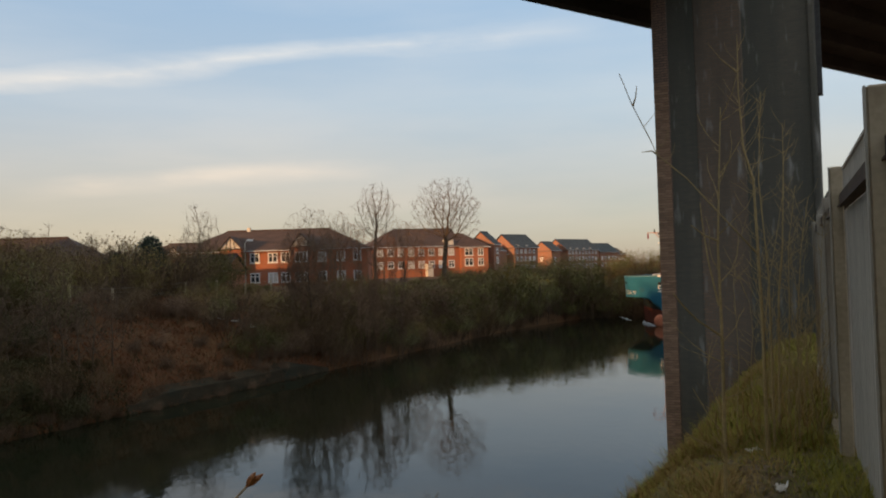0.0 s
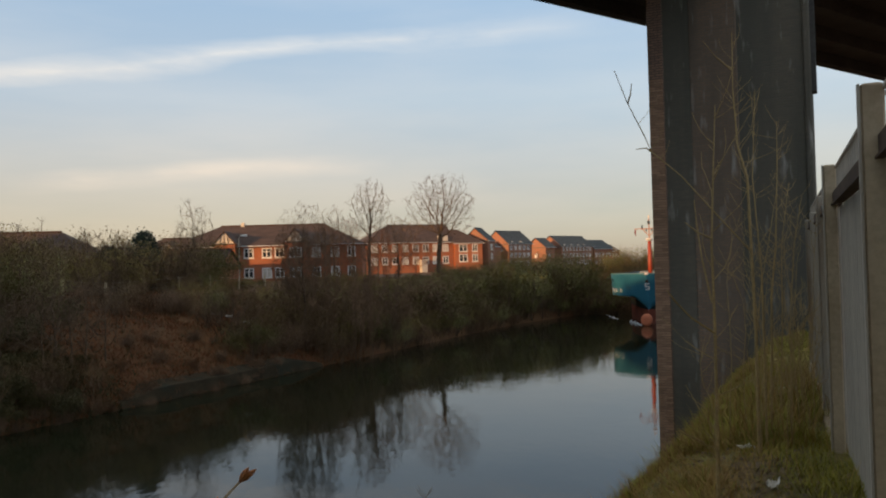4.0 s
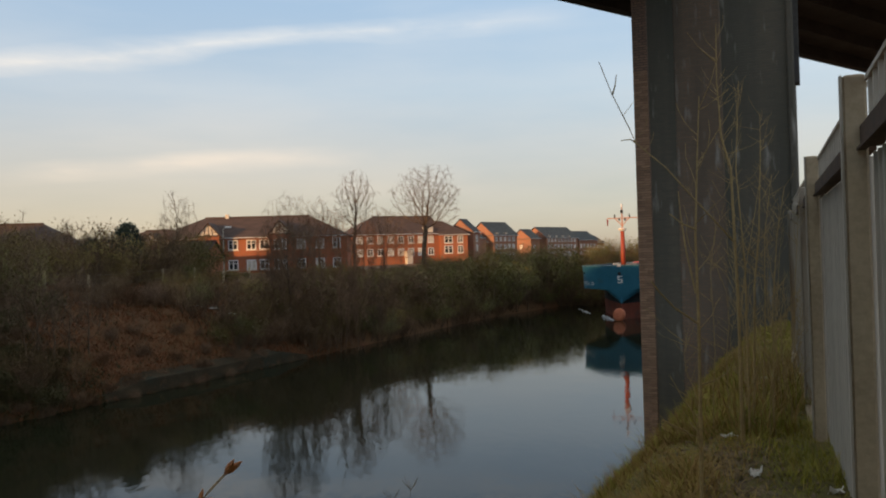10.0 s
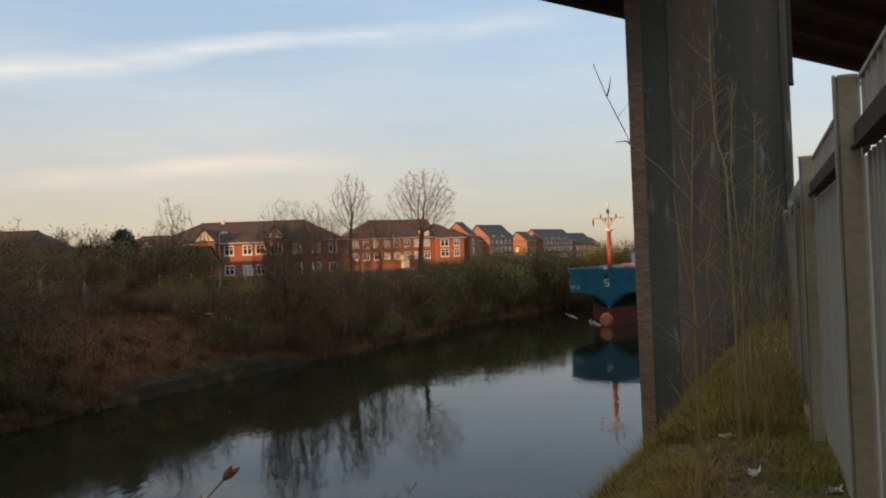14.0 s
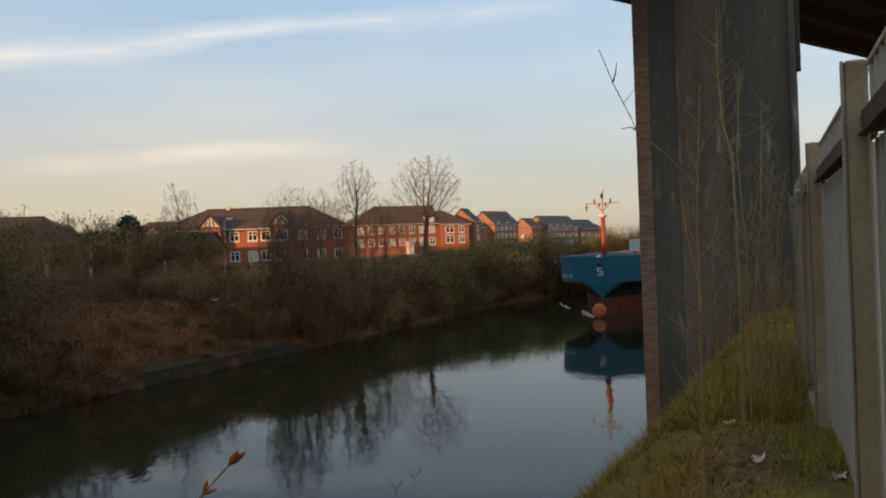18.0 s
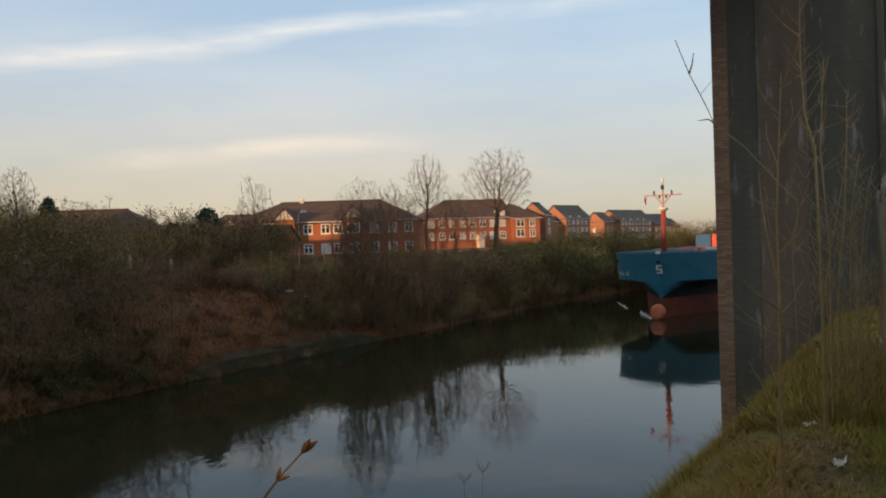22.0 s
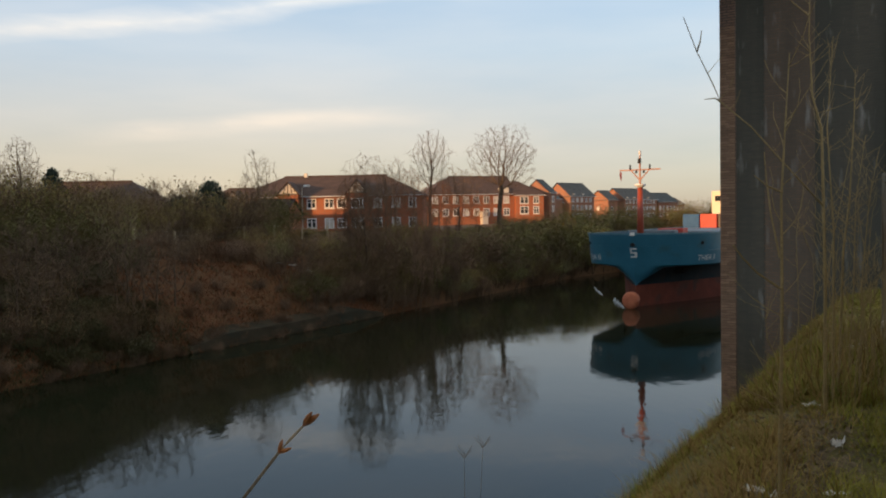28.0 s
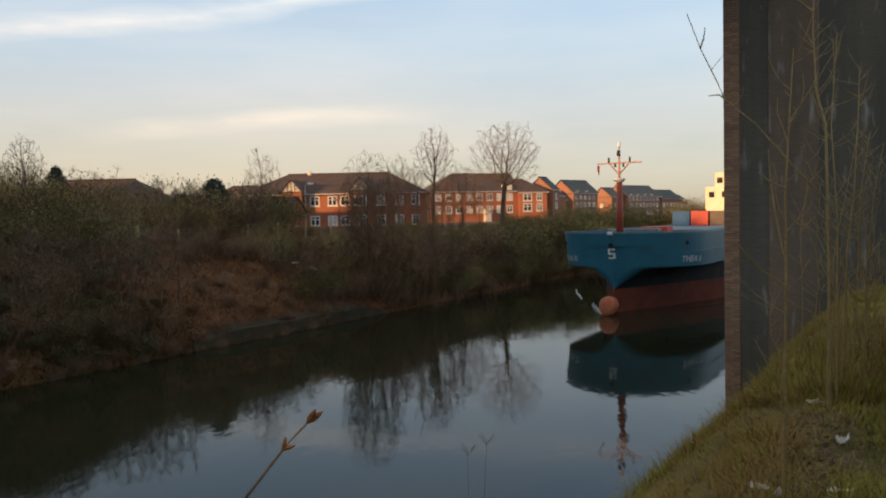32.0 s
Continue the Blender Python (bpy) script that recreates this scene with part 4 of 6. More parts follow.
                o = w.orthogonal().normalized() * thin * 0.8
                q = Vector(nodes[i])
                twigs.tri(q - o, q + o, q + w * twig * rs.uniform(0.45, 1.0))
    ob = thing("tree", Matrix.Translation(at), label, "tree", group)
    part("trunk", t, bark or M_BARK, ob, "bare trunk and forking limbs")
    fine = part("twig_spray", twigs, bark or M_BARK, ob)
    tagged(fine, "fine bare twigs", kind="stuff")
    return ob


def fan_tree(at, seed, height, wide, stems, label):
    """Straight slender stems fanning up from one stool, with fine upright twigs."""
    rng = random.Random(seed)
    t, fine, ends = Geo(), Geo(), []
    for k in range(stems):
        w, e = rng.uniform(0, 6.283), rng.random() ** 0.6
        r = Vector((math.cos(w), math.sin(w), 0))
        h = height * (1.0 - 0.16 * e * e - 0.22 * rng.random() ** 2)
        n = 6
        pts = [r * (0.35 * e + wide * e * (i / n) ** 1.25) + Vector((rng.uniform(-1, 1), rng.uniform(-1, 1), 0)) * 0.07 * (i > 0) + Vector((0, 0, -0.3 + (h + 0.3) * i / n)) for i in range(n + 1)]
        t.tube(pts, [max(0.010, (0.036 - 0.012 * e) * (1 - i / n)) for i in range(n + 1)], 4)
        for q in range(22):
            f = rng.uniform(0.35, 1.0) * n
            i = min(int(f), n - 1)
            b = pts[i].lerp(pts[i + 1], f - i)
            a = rng.uniform(0, 6.283)
            d = Vector((math.cos(a) * 0.55, math.sin(a) * 0.55, 1.0)).normalized()
            limb(fine, b, d, rng.uniform(0.5, 1.2) * (1.25 - 0.1 * f), 0.012, 1, rng, ends, 0.010, 0.12)
    ob = thing("tree", Matrix.Translation(at), label, "tree", "clump of bare trees on the far bank")
    part("trunk", t, M_TWIG, ob, "slender upright stems")
    tagged(part("twig_spray", fine, M_TWIG, ob), "fine bare twigs", kind="stuff")


def shrub(seed, height, width, stems, depth, twig_mat, leaf_mat, per, size, label):
    """A many-stemmed bush of thin twigs."""
    rng = random.Random(seed)
    t, ends = Geo(), []
    for k in range(stems):
        w = rng.uniform(0, 2 * math.pi)
        r = rng.uniform(0, width * 0.35)
        d = Vector((math.cos(w) * rng.uniform(0.1, 0.9), math.sin(w) * rng.uniform(0.1, 0.9), rng.uniform(0.7, 1.4))).normalized()
        grow(t, Vector((math.cos(w) * r, math.sin(w) * r, -0.3)), d, height * rng.uniform(0.30, 0.46), 0.035, depth, rng, ends, 0.5, 0.1, 3, 0.6, (1, 3))
    ob = thing("shrub", Matrix(), label, "shrub", "shrubs on the far bank")
    part("twig_frame", t, twig_mat, ob)
    if leaf_mat:
        part("foliage", leaves(ends, per, size, size * 1.5, rng), leaf_mat, ob)
    return ob


def far_bank_plants():
    rng = random.Random(5)
    kinds = [shrub(11, 3.0, 3.2, 16, 3, M_TWIG, M_DRYLEAF, 5, 0.10, "dense leafless thicket of red-brown twigs on the bank"),
             shrub(12, 3.4, 3.6, 16, 3, M_TWIG, M_LEAF, 5, 0.10, "thicket with the first green leaves on the bank"),
             shrub(13, 2.2, 3.0, 16, 3, M_TWIG, M_TWIG, 4, 0.12, "low dark tangle of twigs and brambles on the bank"),
             shrub(14, 3.8, 3.0, 13, 3, M_BARK, M_DRYLEAF, 1, 0.14, "tall thin leafless bushes on the bank"),
             shrub(15, 2.8, 3.4, 18, 3, M_BARK, M_GREENLEAF, 8, 0.11, "round bush with fresh olive leaves on the bank"),
             shrub(16, 1.5, 3.4, 16, 3, M_BARK, M_BRAMBLE, 9, 0.12, "low dark green bramble thicket on the bank")]
    places = []
    tops = [max(q.co.z for q in k.children[0].data.vertices) for k in kinds]

    def put(k, u, v, s, joined=False):
        p = W(u, v, ground_z(u, v))
        if -0.285 < p.x / p.y < -0.168 and p.y > 62:     # an open gap before the gabled house
            s = min(s, (7.4 - p.z) / 3.0)
            if s < 0.25:
                return
        if p.y > 62 and -0.168 < p.x / p.y < 0.085:     # low before the long range, fuller towards the bend
            r = p.x / p.y
            s = min(s, ((8.2 if r < -0.09 else 7.5 if r < 0.0 else 8.7) - p.z) / tops[k])
            if s < 0.25:
                return
        m = Matrix.Translation(p) @ pose(0, 0, 0, rng.uniform(-6, 6), rng.uniform(-6, 6), rng.uniform(0, 360)) @ Matrix.Scale(s, 4)
        places.append((joined, k, m))

    # thick overhanging scrub along the far reach
    u = 52.0
    while u < 190:
        for v0 in (39.9, 41.6, 43.8, 46.6, 50.5, 55.0):
            if u < 57 and v0 < 41:
                continue
            put(rng.choice((0, 0, 1, 2, 4, 1, 3)), u + rng.uniform(-0.9, 0.9), v0 + rng.uniform(-0.6, 0.7), rng.uniform(0.85, 1.2) * (0.68 if v0 > 50 else 0.85 if v0 > 46 else 1.0), u > 78 or v0 > 46)
        u += 2.1 if u < 110 else 3.6
    # scrub on the near slope, open in the middle
    for k in range(70):
        u = rng.uniform(12, 54)
        v = rng.uniform(48.5, 57.0)
        put(rng.choice((0, 2, 3, 2, 0)), u, v, rng.uniform(0.6, 1.05) if v < 50 or u < 34 else rng.uniform(0.35, 0.6))
    for k in range(46):
        u = 12 + 24 * rng.random() ** 0.8
        put(rng.choice((2, 2, 0, 0)), u, rng.uniform(40.2, 49), rng.uniform(0.5, 0.95))
    for k in range(14):
        put(2, rng.uniform(36, 54), rng.uniform(39.9, 47.5), rng.uniform(0.3, 0.5))
    # dark brambles over the near part of the slope
    for k in range(150):
        u = 9 + 29 * rng.random() ** 0.9
        put(5, u, rng.uniform(39.8, 55.5), rng.uniform(0.5, 1.0), True)
    for k in range(22):
        put(rng.choice((5, 4, 0)), rng.uniform(25, 41), rng.uniform(49.5, 54.0), rng.uniform(1.1, 1.5), k % 2 == 0)
    for u, v in ((21.5, 42.0), (22.6, 41.6), (20.4, 42.6)):
        put(0, u, v, 0.55)
    # taller bushes at the bend
    for k in range(9):
        put(rng.choice((4, 1, 0)), 97 + 3.2 * k, rng.uniform(47.0, 51.0), rng.uniform(1.5, 1.75), True)
    # a close belt behind the fence: green, then red-brown, then olive
    for k in range(66):
        u, v = 29 + 47 * k / 66 + rng.uniform(-0.6, 0.6), rng.uniform(56.3, 61.0)
        p = W(u, v, 0)
        r = p.x / p.y
        n = rng.choice((1, 4, 0, 4) if r < -0.51 else (0, 3, 0, 3, 1) if r < -0.41 else (1, 3, 0, 4))
        put(n, u, v, (rng.uniform(10.2, 11.4) + (1.1 if r > -0.41 else 0.8 if r < -0.54 else 0.3) - ground_z(u, v)) / tops[n], k % 3 == 0)
    # tall belt at the top of the slope
    for k in range(60):
        u = rng.uniform(12, 80)
        v = rng.uniform(54, 72)
        put(rng.choice((1, 3, 0, 0, 3)), u, v, rng.uniform(0.8, 1.1) if v < 61 else rng.uniform(1.2, 1.75), v > 57)
    for u, v, sc in ((36, 53.0, 1.5), (32, 54.0, 1.6), (28.5, 53.5, 1.5)):
        put(rng.choice((0, 3, 1)), u, v, sc)
    for x, y, sc in ((-33, 60, 1.5), (-35, 58, 1.5), (-37, 60, 1.7), (-39, 57, 1.8), (-36, 54, 1.5), (-41, 60, 1.8), (-34.5, 63, 1.6), (-38, 64, 1.7)):
        p = Vector((x, y, 0))
        put(rng.choice((0, 3, 1)), p.dot(AX), p.dot(NV), sc)
    # a taller row along the middle of the slope
    for k in range(20):
        put(rng.choice((0, 1, 3, 0)), 64 + 2.6 * k + rng.uniform(-.8, .8), rng.uniform(44.5, 48.0), rng.uniform(1.3, 1.6), k > 12)
    # a close row low on the slope of the middle reach
    for k in range(30):
        u, v = 58 + 1.5 * k + rng.uniform(-0.5, 0.5), rng.uniform(41.4, 44.6)
        n = (0, 2, 4, 0, 3)[k % 5]
        p = W(u, v, ground_z(u, v))
        places.append((k % 2 == 0, n, Matrix.Translation(p) @ pose(0, 0, 0, rng.uniform(-6, 6), rng.uniform(-6, 6), rng.uniform(0, 360)) @ Matrix.Scale((rng.uniform(6.6, 7.4) - p.z) / tops[n], 4)))
    # brambles hanging to the water
    for k in range(40):
        put(2, 14 + 40 * k / 40 + rng.uniform(-.5, .5), rng.uniform(39.1, 40.2), rng.uniform(0.28, 0.5))
    for k in range(36):
        put(rng.choice((1, 3, 0, 4)), rng.uniform(60, 135), rng.uniform(58, 70), rng.uniform(0.4, 0.7), True)
    for u, v, sc in ((88, 46.5, 1.75), (91, 48.0, 1.8), (94, 46.0, 1.7), (97, 48.5, 1.6), (112, 45.0, 1.5), (120, 46.0, 1.5)):
        put(4, u, v, sc, True)
    # full rounded bushes at the bend, before the town houses
    for x, y, top in ((3.5, 112, 9.2), (6.1, 108, 9.0), (11.3, 118, 10.0), (9.6, 122, 10.3), (13.8, 126, 10.1), (19.2, 130, 11.2), (17.0, 126, 10.7), (21.8, 134, 10.9), (32.1, 150, 10.2), (36.2, 150, 11.7), (38.9, 154, 11.7), (23.3, 128, 8.0), (26.7, 134, 8.1)):
        for q in range(4):
            w, n = rng.uniform(0, 6.283), (4, 0, 4, 0)[(q + int(x)) % 4]
            p = Vector((x + 1.6 * math.cos(w) * (q > 0), y + 1.6 * math.sin(w) * (q > 0), 0))
            u = p.dot(AX)
            p.z = ground_z(u, p.dot(NV) - bend(u))
            places.append((True, n, Matrix.Translation(p) @ pose(0, 0, 0, 0, 0, rng.uniform(0, 360)) @ Matrix.Scale(max(0.5, (top - 0.35 * q - p.z) / tops[n]), 4)))
    used = set()
    for joined, k, m in places:
        if joined:
            continue
        ob = kinds[k]
        if k in used:
            ob = copy_thing(ob, Matrix())
        used.add(k)
        ob.matrix_basis = m
    # the rest, too far or too hidden to tell apart, in one mesh for each look
    for child in (0, 1):
        for mat in (M_TWIG, M_BARK, M_DRYLEAF, M_LEAF, M_BRAMBLE, M_GREENLEAF):
            vs, fs, n0 = [], [], 0
            for joined, k, m in places:
                me = kinds[k].children[child].data if joined else None
                if me is None or me.materials[0] != mat:
                    continue
                co = np.empty(len(me.vertices) * 3, np.float32)
                me.vertices.foreach_get("co", co)
                mm = np.array(m)
                vs.append(co.reshape(-1, 3) @ mm[:3, :3].T + mm[:3, 3])
                fs += [tuple(i + n0 for i in p.vertices) for p in me.polygons]
                n0 += len(me.vertices)
            if vs:
                g = Geo()
                g.v, g.f = np.concatenate(vs).tolist(), fs
                tagged(part("scrub", g, mat), "dense distant scrub of bare twigs along the far bank" if mat in (M_TWIG, M_BARK) else "thin spring foliage of the distant scrub", "scrub", kind="stuff")


far_bank_plants()


def trees():
    z = 6.9
    crown_tree((-0.1, 118.0, z), 21, 14.4, 10.6, 0.36, 0.34, "tall bare broad-crowned tree beside the brick buildings", points=1700, kill=0.34, lean=(0.7, 0.0), flat=0.12, thin=0.011)
    crown_tree((-8.9, 104.0, z), 22, 12.4, 5.6, 0.40, 0.22, "tall slender bare tree near the brick buildings", points=1000, kill=0.30, lean=(0.3, 0.0), flat=0.1, thin=0.010)
    # a clump of many-stemmed trees that fans out over the far bank
    for i, (x, y, top, wide, stems) in enumerate(((-13.2, 71.0, 11.9, 1.3, 11), (-11.7, 70.2, 12.3, 1.4, 12), (-10.0, 72.0, 12.0, 1.3, 11), (-7.6, 72.8, 11.4, 1.6, 11), (-6.2, 74.5, 11.0, 1.5, 10), (-4.4, 77.0, 10.4, 1.5, 9))):
        p = Vector((x, y, 0))
        zz = ground_z(p.dot(AX), p.dot(NV))
        fan_tree((x, y, zz), 70 + i, top - zz, wide, stems, "many-stemmed leafless tree with fine reddish twigs")
    crown_tree((-13.6, 106.0, z), 24, 9.2, 5.2, 0.25, 0.16, "bare tree with reddish twigs", points=800, kill=0.3, bark=M_TWIG, thin=0.011)
    crown_tree((-5.0, 102.0, z), 25, 7.6, 5.0, 0.2, 0.14, "bare tree with reddish twigs", points=800, kill=0.3, bark=M_TWIG, thin=0.011)
    # reddish leafless trees between the two brick buildings
    for i, (x, y, h, w) in enumerate(((-17.0, 98.0, 6.3, 5.0), (-13.0, 96.0, 6.9, 5.0), (-10.6, 99.5, 7.6, 5.2), (-7.2, 97.0, 6.4, 4.8), (-3.0, 105.0, 5.4, 4.6))):
        crown_tree((x, y, z - 0.2), 210 + i, h, w, 0.16, 0.10, "leafless tree with fine reddish twigs before the houses", points=520, kill=0.28, bark=M_REDTWIG, thin=0.010, group="reddish trees before the houses")
    # a dome of fine upright twigs over the far bank
    q = Vector((-11.6, 70.4, 0))
    zz = ground_z(q.dot(AX), q.dot(NV))
    crown_tree((q.x, q.y, zz), 231, 13.7 - zz, 5.4, 0.34, 0.12, "bare dome-shaped tree with many fine upright twigs", points=1300, kill=0.2, thin=0.008, twig=0.6, flat=0.2)
    crown_tree((-36.4, 60.0, 6.2), 26, 8.7, 3.1, 0.42, 0.15, "bare tree with a round crown", points=900, kill=0.2, flat=0.1, twig=0.4, thin=0.009)
    bare_tree("tree", (-29.0, 76.0, 6.6), 33, 5.6, 0.09, "slender pale-barked young tree beside the bushes", width=0.2, clear=0.4, limbs=12, level=1, bark=M_PALEBARK, thin=0.012, leaf=M_LEAF, per=2, size=0.13)
    crown_tree((-24.6, 82.0, z), 29, 8.2, 4.2, 0.2, 0.13, "thin bare tree behind the bushes", points=500, kill=0.3, twig=0.8, thin=0.010)
    rng = random.Random(8)
    for k in range(38):
        u, v = 16 + 2.7 * k + rng.uniform(-1, 1), rng.uniform(60, 70)
        if k > 21:
            u, v = 34 + 1.9 * (k - 22) + rng.uniform(-1, 1), rng.uniform(57, 61)
        bare_tree("young_tree", W(u, v, ground_z(u, v)), 40 + k, rng.uniform(4.2, 6.6), 0.07, "slim young tree with sparse yellow-green leaves" if k % 3 else "slim young tree with withered brown leaves",
                  width=0.28, clear=0.15, limbs=9, level=1, thin=0.012, leaf=M_LEAF if k % 3 else M_DRYLEAF, per=7, size=0.085, group="young trees above the far bank")
    # bare thin trees leaning over the water's edge
    for k in range(10):
        u, v = 27.0 + 1.3 * k + rng.uniform(-0.5, 0.5), rng.uniform(40.6, 44.5)
        crown_tree(W(u, v, ground_z(u, v)), 180 + k, rng.uniform(5.2, 7.0), rng.uniform(3.0, 4.2), 0.12, 0.07, "bare thin tree on the slope by the water", points=170, kill=0.36, thin=0.012, twig=0.7,
                   group="bare thin trees by the water")
    for k in range(24):
        u, v = 27 + 1.15 * k + rng.uniform(-0.6, 0.6), rng.uniform(56.0, 61.5)
        crown_tree(W(u, v, ground_z(u, v)), 140 + k, rng.uniform(4.6, 6.4), rng.uniform(2.0, 3.0), 0.16, 0.05, "slim leafless young tree with upright twigs above the bank", points=110, kill=0.28, bark=M_TWIG, thin=0.013, twig=0.6,
                   group="leafless young trees above the far bank")


trees()
woodland()


def bracken():
    """Dead stalks and fronds lying over the far slope."""
    rng = random.Random(31)
    for name, mat, count, tall, label in (("bracken", M_BRACKEN, 60000, (0.2, 0.5), "red-brown dead bracken covering the slope"), ("rough_grass", M_STRAWDARK, 40000, (0.25, 0.7), "dull olive rough grass on the slope")):
        g = Geo()
        for k in range(count):
            u, v = rng.uniform(10, 66), 39.0 + 21 * rng.random() ** 1.25
            if name == "rough_grass" and k % 4:      # thicker over the nearer part of the slope
                u = rng.uniform(10, 37 + 4 * noise.noise(Vector((v * 0.3, 2, 2))))
            p = W(u, v, ground_z(u, v) - 0.05)
            w = rng.uniform(0, 6.283)
            d = Vector((math.cos(w), math.sin(w), 0))
            h = rng.uniform(*tall)
            s = Vector((-d.y, d.x, 0)) * rng.uniform(0.010, 0.030)
            mid, tip = p + d * h * 0.4 + Vector((0, 0, h * 0.55)), p + d * h * 1.1 + Vector((0, 0, h * rng.uniform(0.1, 0.6)))
            n = len(g.v)
            g.v += [tuple(p - s), tuple(p + s), tuple(mid + s * 0.8), tuple(mid - s * 0.8), tuple(tip)]
            g.f += [(n, n + 1, n + 2, n + 3), (n + 3, n + 2, n + 4)]
        tagged(part(name, g, mat), label, "undergrowth", kind="stuff")


bracken()


def conifer(at, height, width, seed, label, rounded=False):
    rng = random.Random(seed)
    ob = thing("conifer", Matrix.Translation(at), label, "tree")
    part("trunk", Geo().tube([(0, 0, -0.3), (0, 0, height * 0.9)], [0.16, 0.02], 6), M_BARK, ob)
    ends = []
    for k in range(1300):
        h = rng.uniform(0.04, 1.0)
        edge = math.sqrt(max(0.0, 1 - (2 * h - 0.85) ** 2 / 1.35)) if rounded else (1 - h) ** 0.8
        w = rng.uniform(0, 6.283)
        r = width * edge * rng.uniform(0.35, 1.0) * (1 + 0.18 * math.sin(3 * w + 5 * h)) + 0.05
        ends.append((Vector((math.cos(w) * r, math.sin(w) * r, height * h - r * 0.15)), Vector((0, 0, 1))))
    part("crown", leaves(ends, 3, 0.28, 0.18, rng, 0.5), M_EVERGREEN, ob, "dense dark evergreen foliage")


conifer((-41.8, 74.0, 6.9), 6.5, 4.2, 3, "dark evergreen conifer with a pointed top")
conifer((-27.4, 76.0, 6.6), 5.5, 1.7, 4, "dark rounded evergreen bush beside the fence", True)
conifer((-31.0, 77.0, 6.6), 4.2, 1.6, 6, "dark rounded evergreen bush beside the fence", True)

# ---- near bank: grass, saplings, litter ----


def blades(name, mat, count, seed, region, tall, lean, label, kind="stuff"):
    """Thin tapering blades rooted on the ground."""
    rng = random.Random(seed)
    g = Geo()
    made = 0
    while made < count:
        u, v = region(rng)
        if u is None:
            continue
        made += 1
        p = W(u, v, ground_z(u, v) - 0.03)
        h = rng.uniform(*tall) * max(0.6, 1.0 + 1.3 * noise.noise(Vector((u * 0.9, v * 1.6, 4.4))) + 0.5 * noise.noise(Vector((u * 3, v * 4, 1))))
        w = rng.uniform(0, 6.283)
        d = Vector((math.cos(w), math.sin(w), 0))
        s = Vector((-d.y, d.x, 0)) * rng.uniform(0.0012, 0.0030) * (1.0 + u * 0.10)
        mid = p + Vector((0, 0, h * 0.6)) + d * h * lean * 0.3
        tip = p + Vector((0, 0, h * rng.uniform(0.8, 1.0))) + d * h * lean * rng.uniform(0.4, 1.0)
        n = len(g.v)
        g.v += [tuple(p - s), tuple(p + s), tuple(mid + s * 0.7), tuple(mid - s * 0.7), tuple(tip)]
        g.f += [(n, n + 1, n + 2, n + 3), (n + 3, n + 2, n + 4)]
    tagged(part(name, g, mat), label, "grass", kind=kind)


def near_grass():
    def strip(rng):
        u = 2.5 + 22 * rng.random() ** 1.5
        v = rng.uniform(-0.55 + 0.05 * u, 4.2)
        bare = noise.noise(Vector((u * 0.55, v * 0.9, 1.7)))
        if bare > -0.12 and 4 < u < 8.0 and 0.40 < v < 0.98 and rng.random() < 0.80:
            return None, None
        return u, v

    def edge(rng):
        u = 3 + 22 * rng.random() ** 1.3
        return u, rng.gauss(1.3, 0.8)

    def far_tuft(rng):
        return rng.uniform(8.5, 15), rng.gauss(0.55, 0.35)

    blades("grass", M_GRASS, 125000, 1, strip, (0.04, 0.15), 1.2, "short green grass on the near bank")
    blades("dry_grass", M_STRAW, 8000, 2, edge, (0.07, 0.22), 1.0, "dry straw-coloured grass at the edge of the bank")
    blades("brown_grass", M_BROWNGRASS, 13000, 5, lambda r: (3 + 20 * r.random() ** 1.4, r.gauss(1.75, 0.36)), (0.05, 0.18), 1.1, "withered brown grass along the edge of the bank")
    blades("long_grass", M_GRASS, 4200, 8, lambda r: (8.6 + 6.5 * r.random(), r.gauss(0.8, 0.5)), (0.08, 0.26), 1.3, "long tangled green grass before the pier")
    blades("edge_tufts", M_BROWNGRASS, 5200, 7, lambda r: (3 + 17 * r.random() ** 1.3, r.gauss(1.6, 0.24)), (0.07, 0.22), 1.4, "long withered tufts hanging over the edge of the bank")
    blades("short_brown_grass", M_BROWNGRASS, 15000, 11, lambda r: (3.4 + 6.0 * r.random(), r.gauss(1.15, 0.28)), (0.05, 0.13), 1.4, "short withered grass on the shoulder of the bank")
    blades("tall_dry_grass", M_BROWNGRASS, 1000, 3, far_tuft, (0.15, 0.5), 1.0, "tall dry grass stalks before the bridge pier")


near_grass()


def cane(parent, name, pts, r0, r1, mat=None):
    n = len(pts)
    return part(name, Geo().tube(pts, [r0 + (r1 - r0) * i / (n - 1) for i in range(n)], 6), mat or M_PALEBARK, parent)


def twigs_on(parent, pts, count, seed, reach=(0.12, 0.42)):
    """Short side twigs that curve upwards, each with a small bud."""
    rng = random.Random(seed)
    for k in range(count):
        f = rng.uniform(0.25, 0.98) * (len(pts) - 1)
        i = min(int(f), len(pts) - 2)
        p = Vector(pts[i]).lerp(Vector(pts[i + 1]), f - i)
        w = rng.uniform(0, 6.283)
        d = Vector((math.cos(w), math.sin(w), rng.uniform(0.2, 1.0))).normalized()
        ln = rng.uniform(*reach)
        q = [p]
        for s in range(4):
            d = (d + Vector((rng.uniform(-.3, .3), rng.uniform(-.3, .3), rng.uniform(0, .35)))).normalized()
            q.append(q[-1] + d * ln / 4)
        cane(parent, "twig", q, 0.0030, 0.0014)


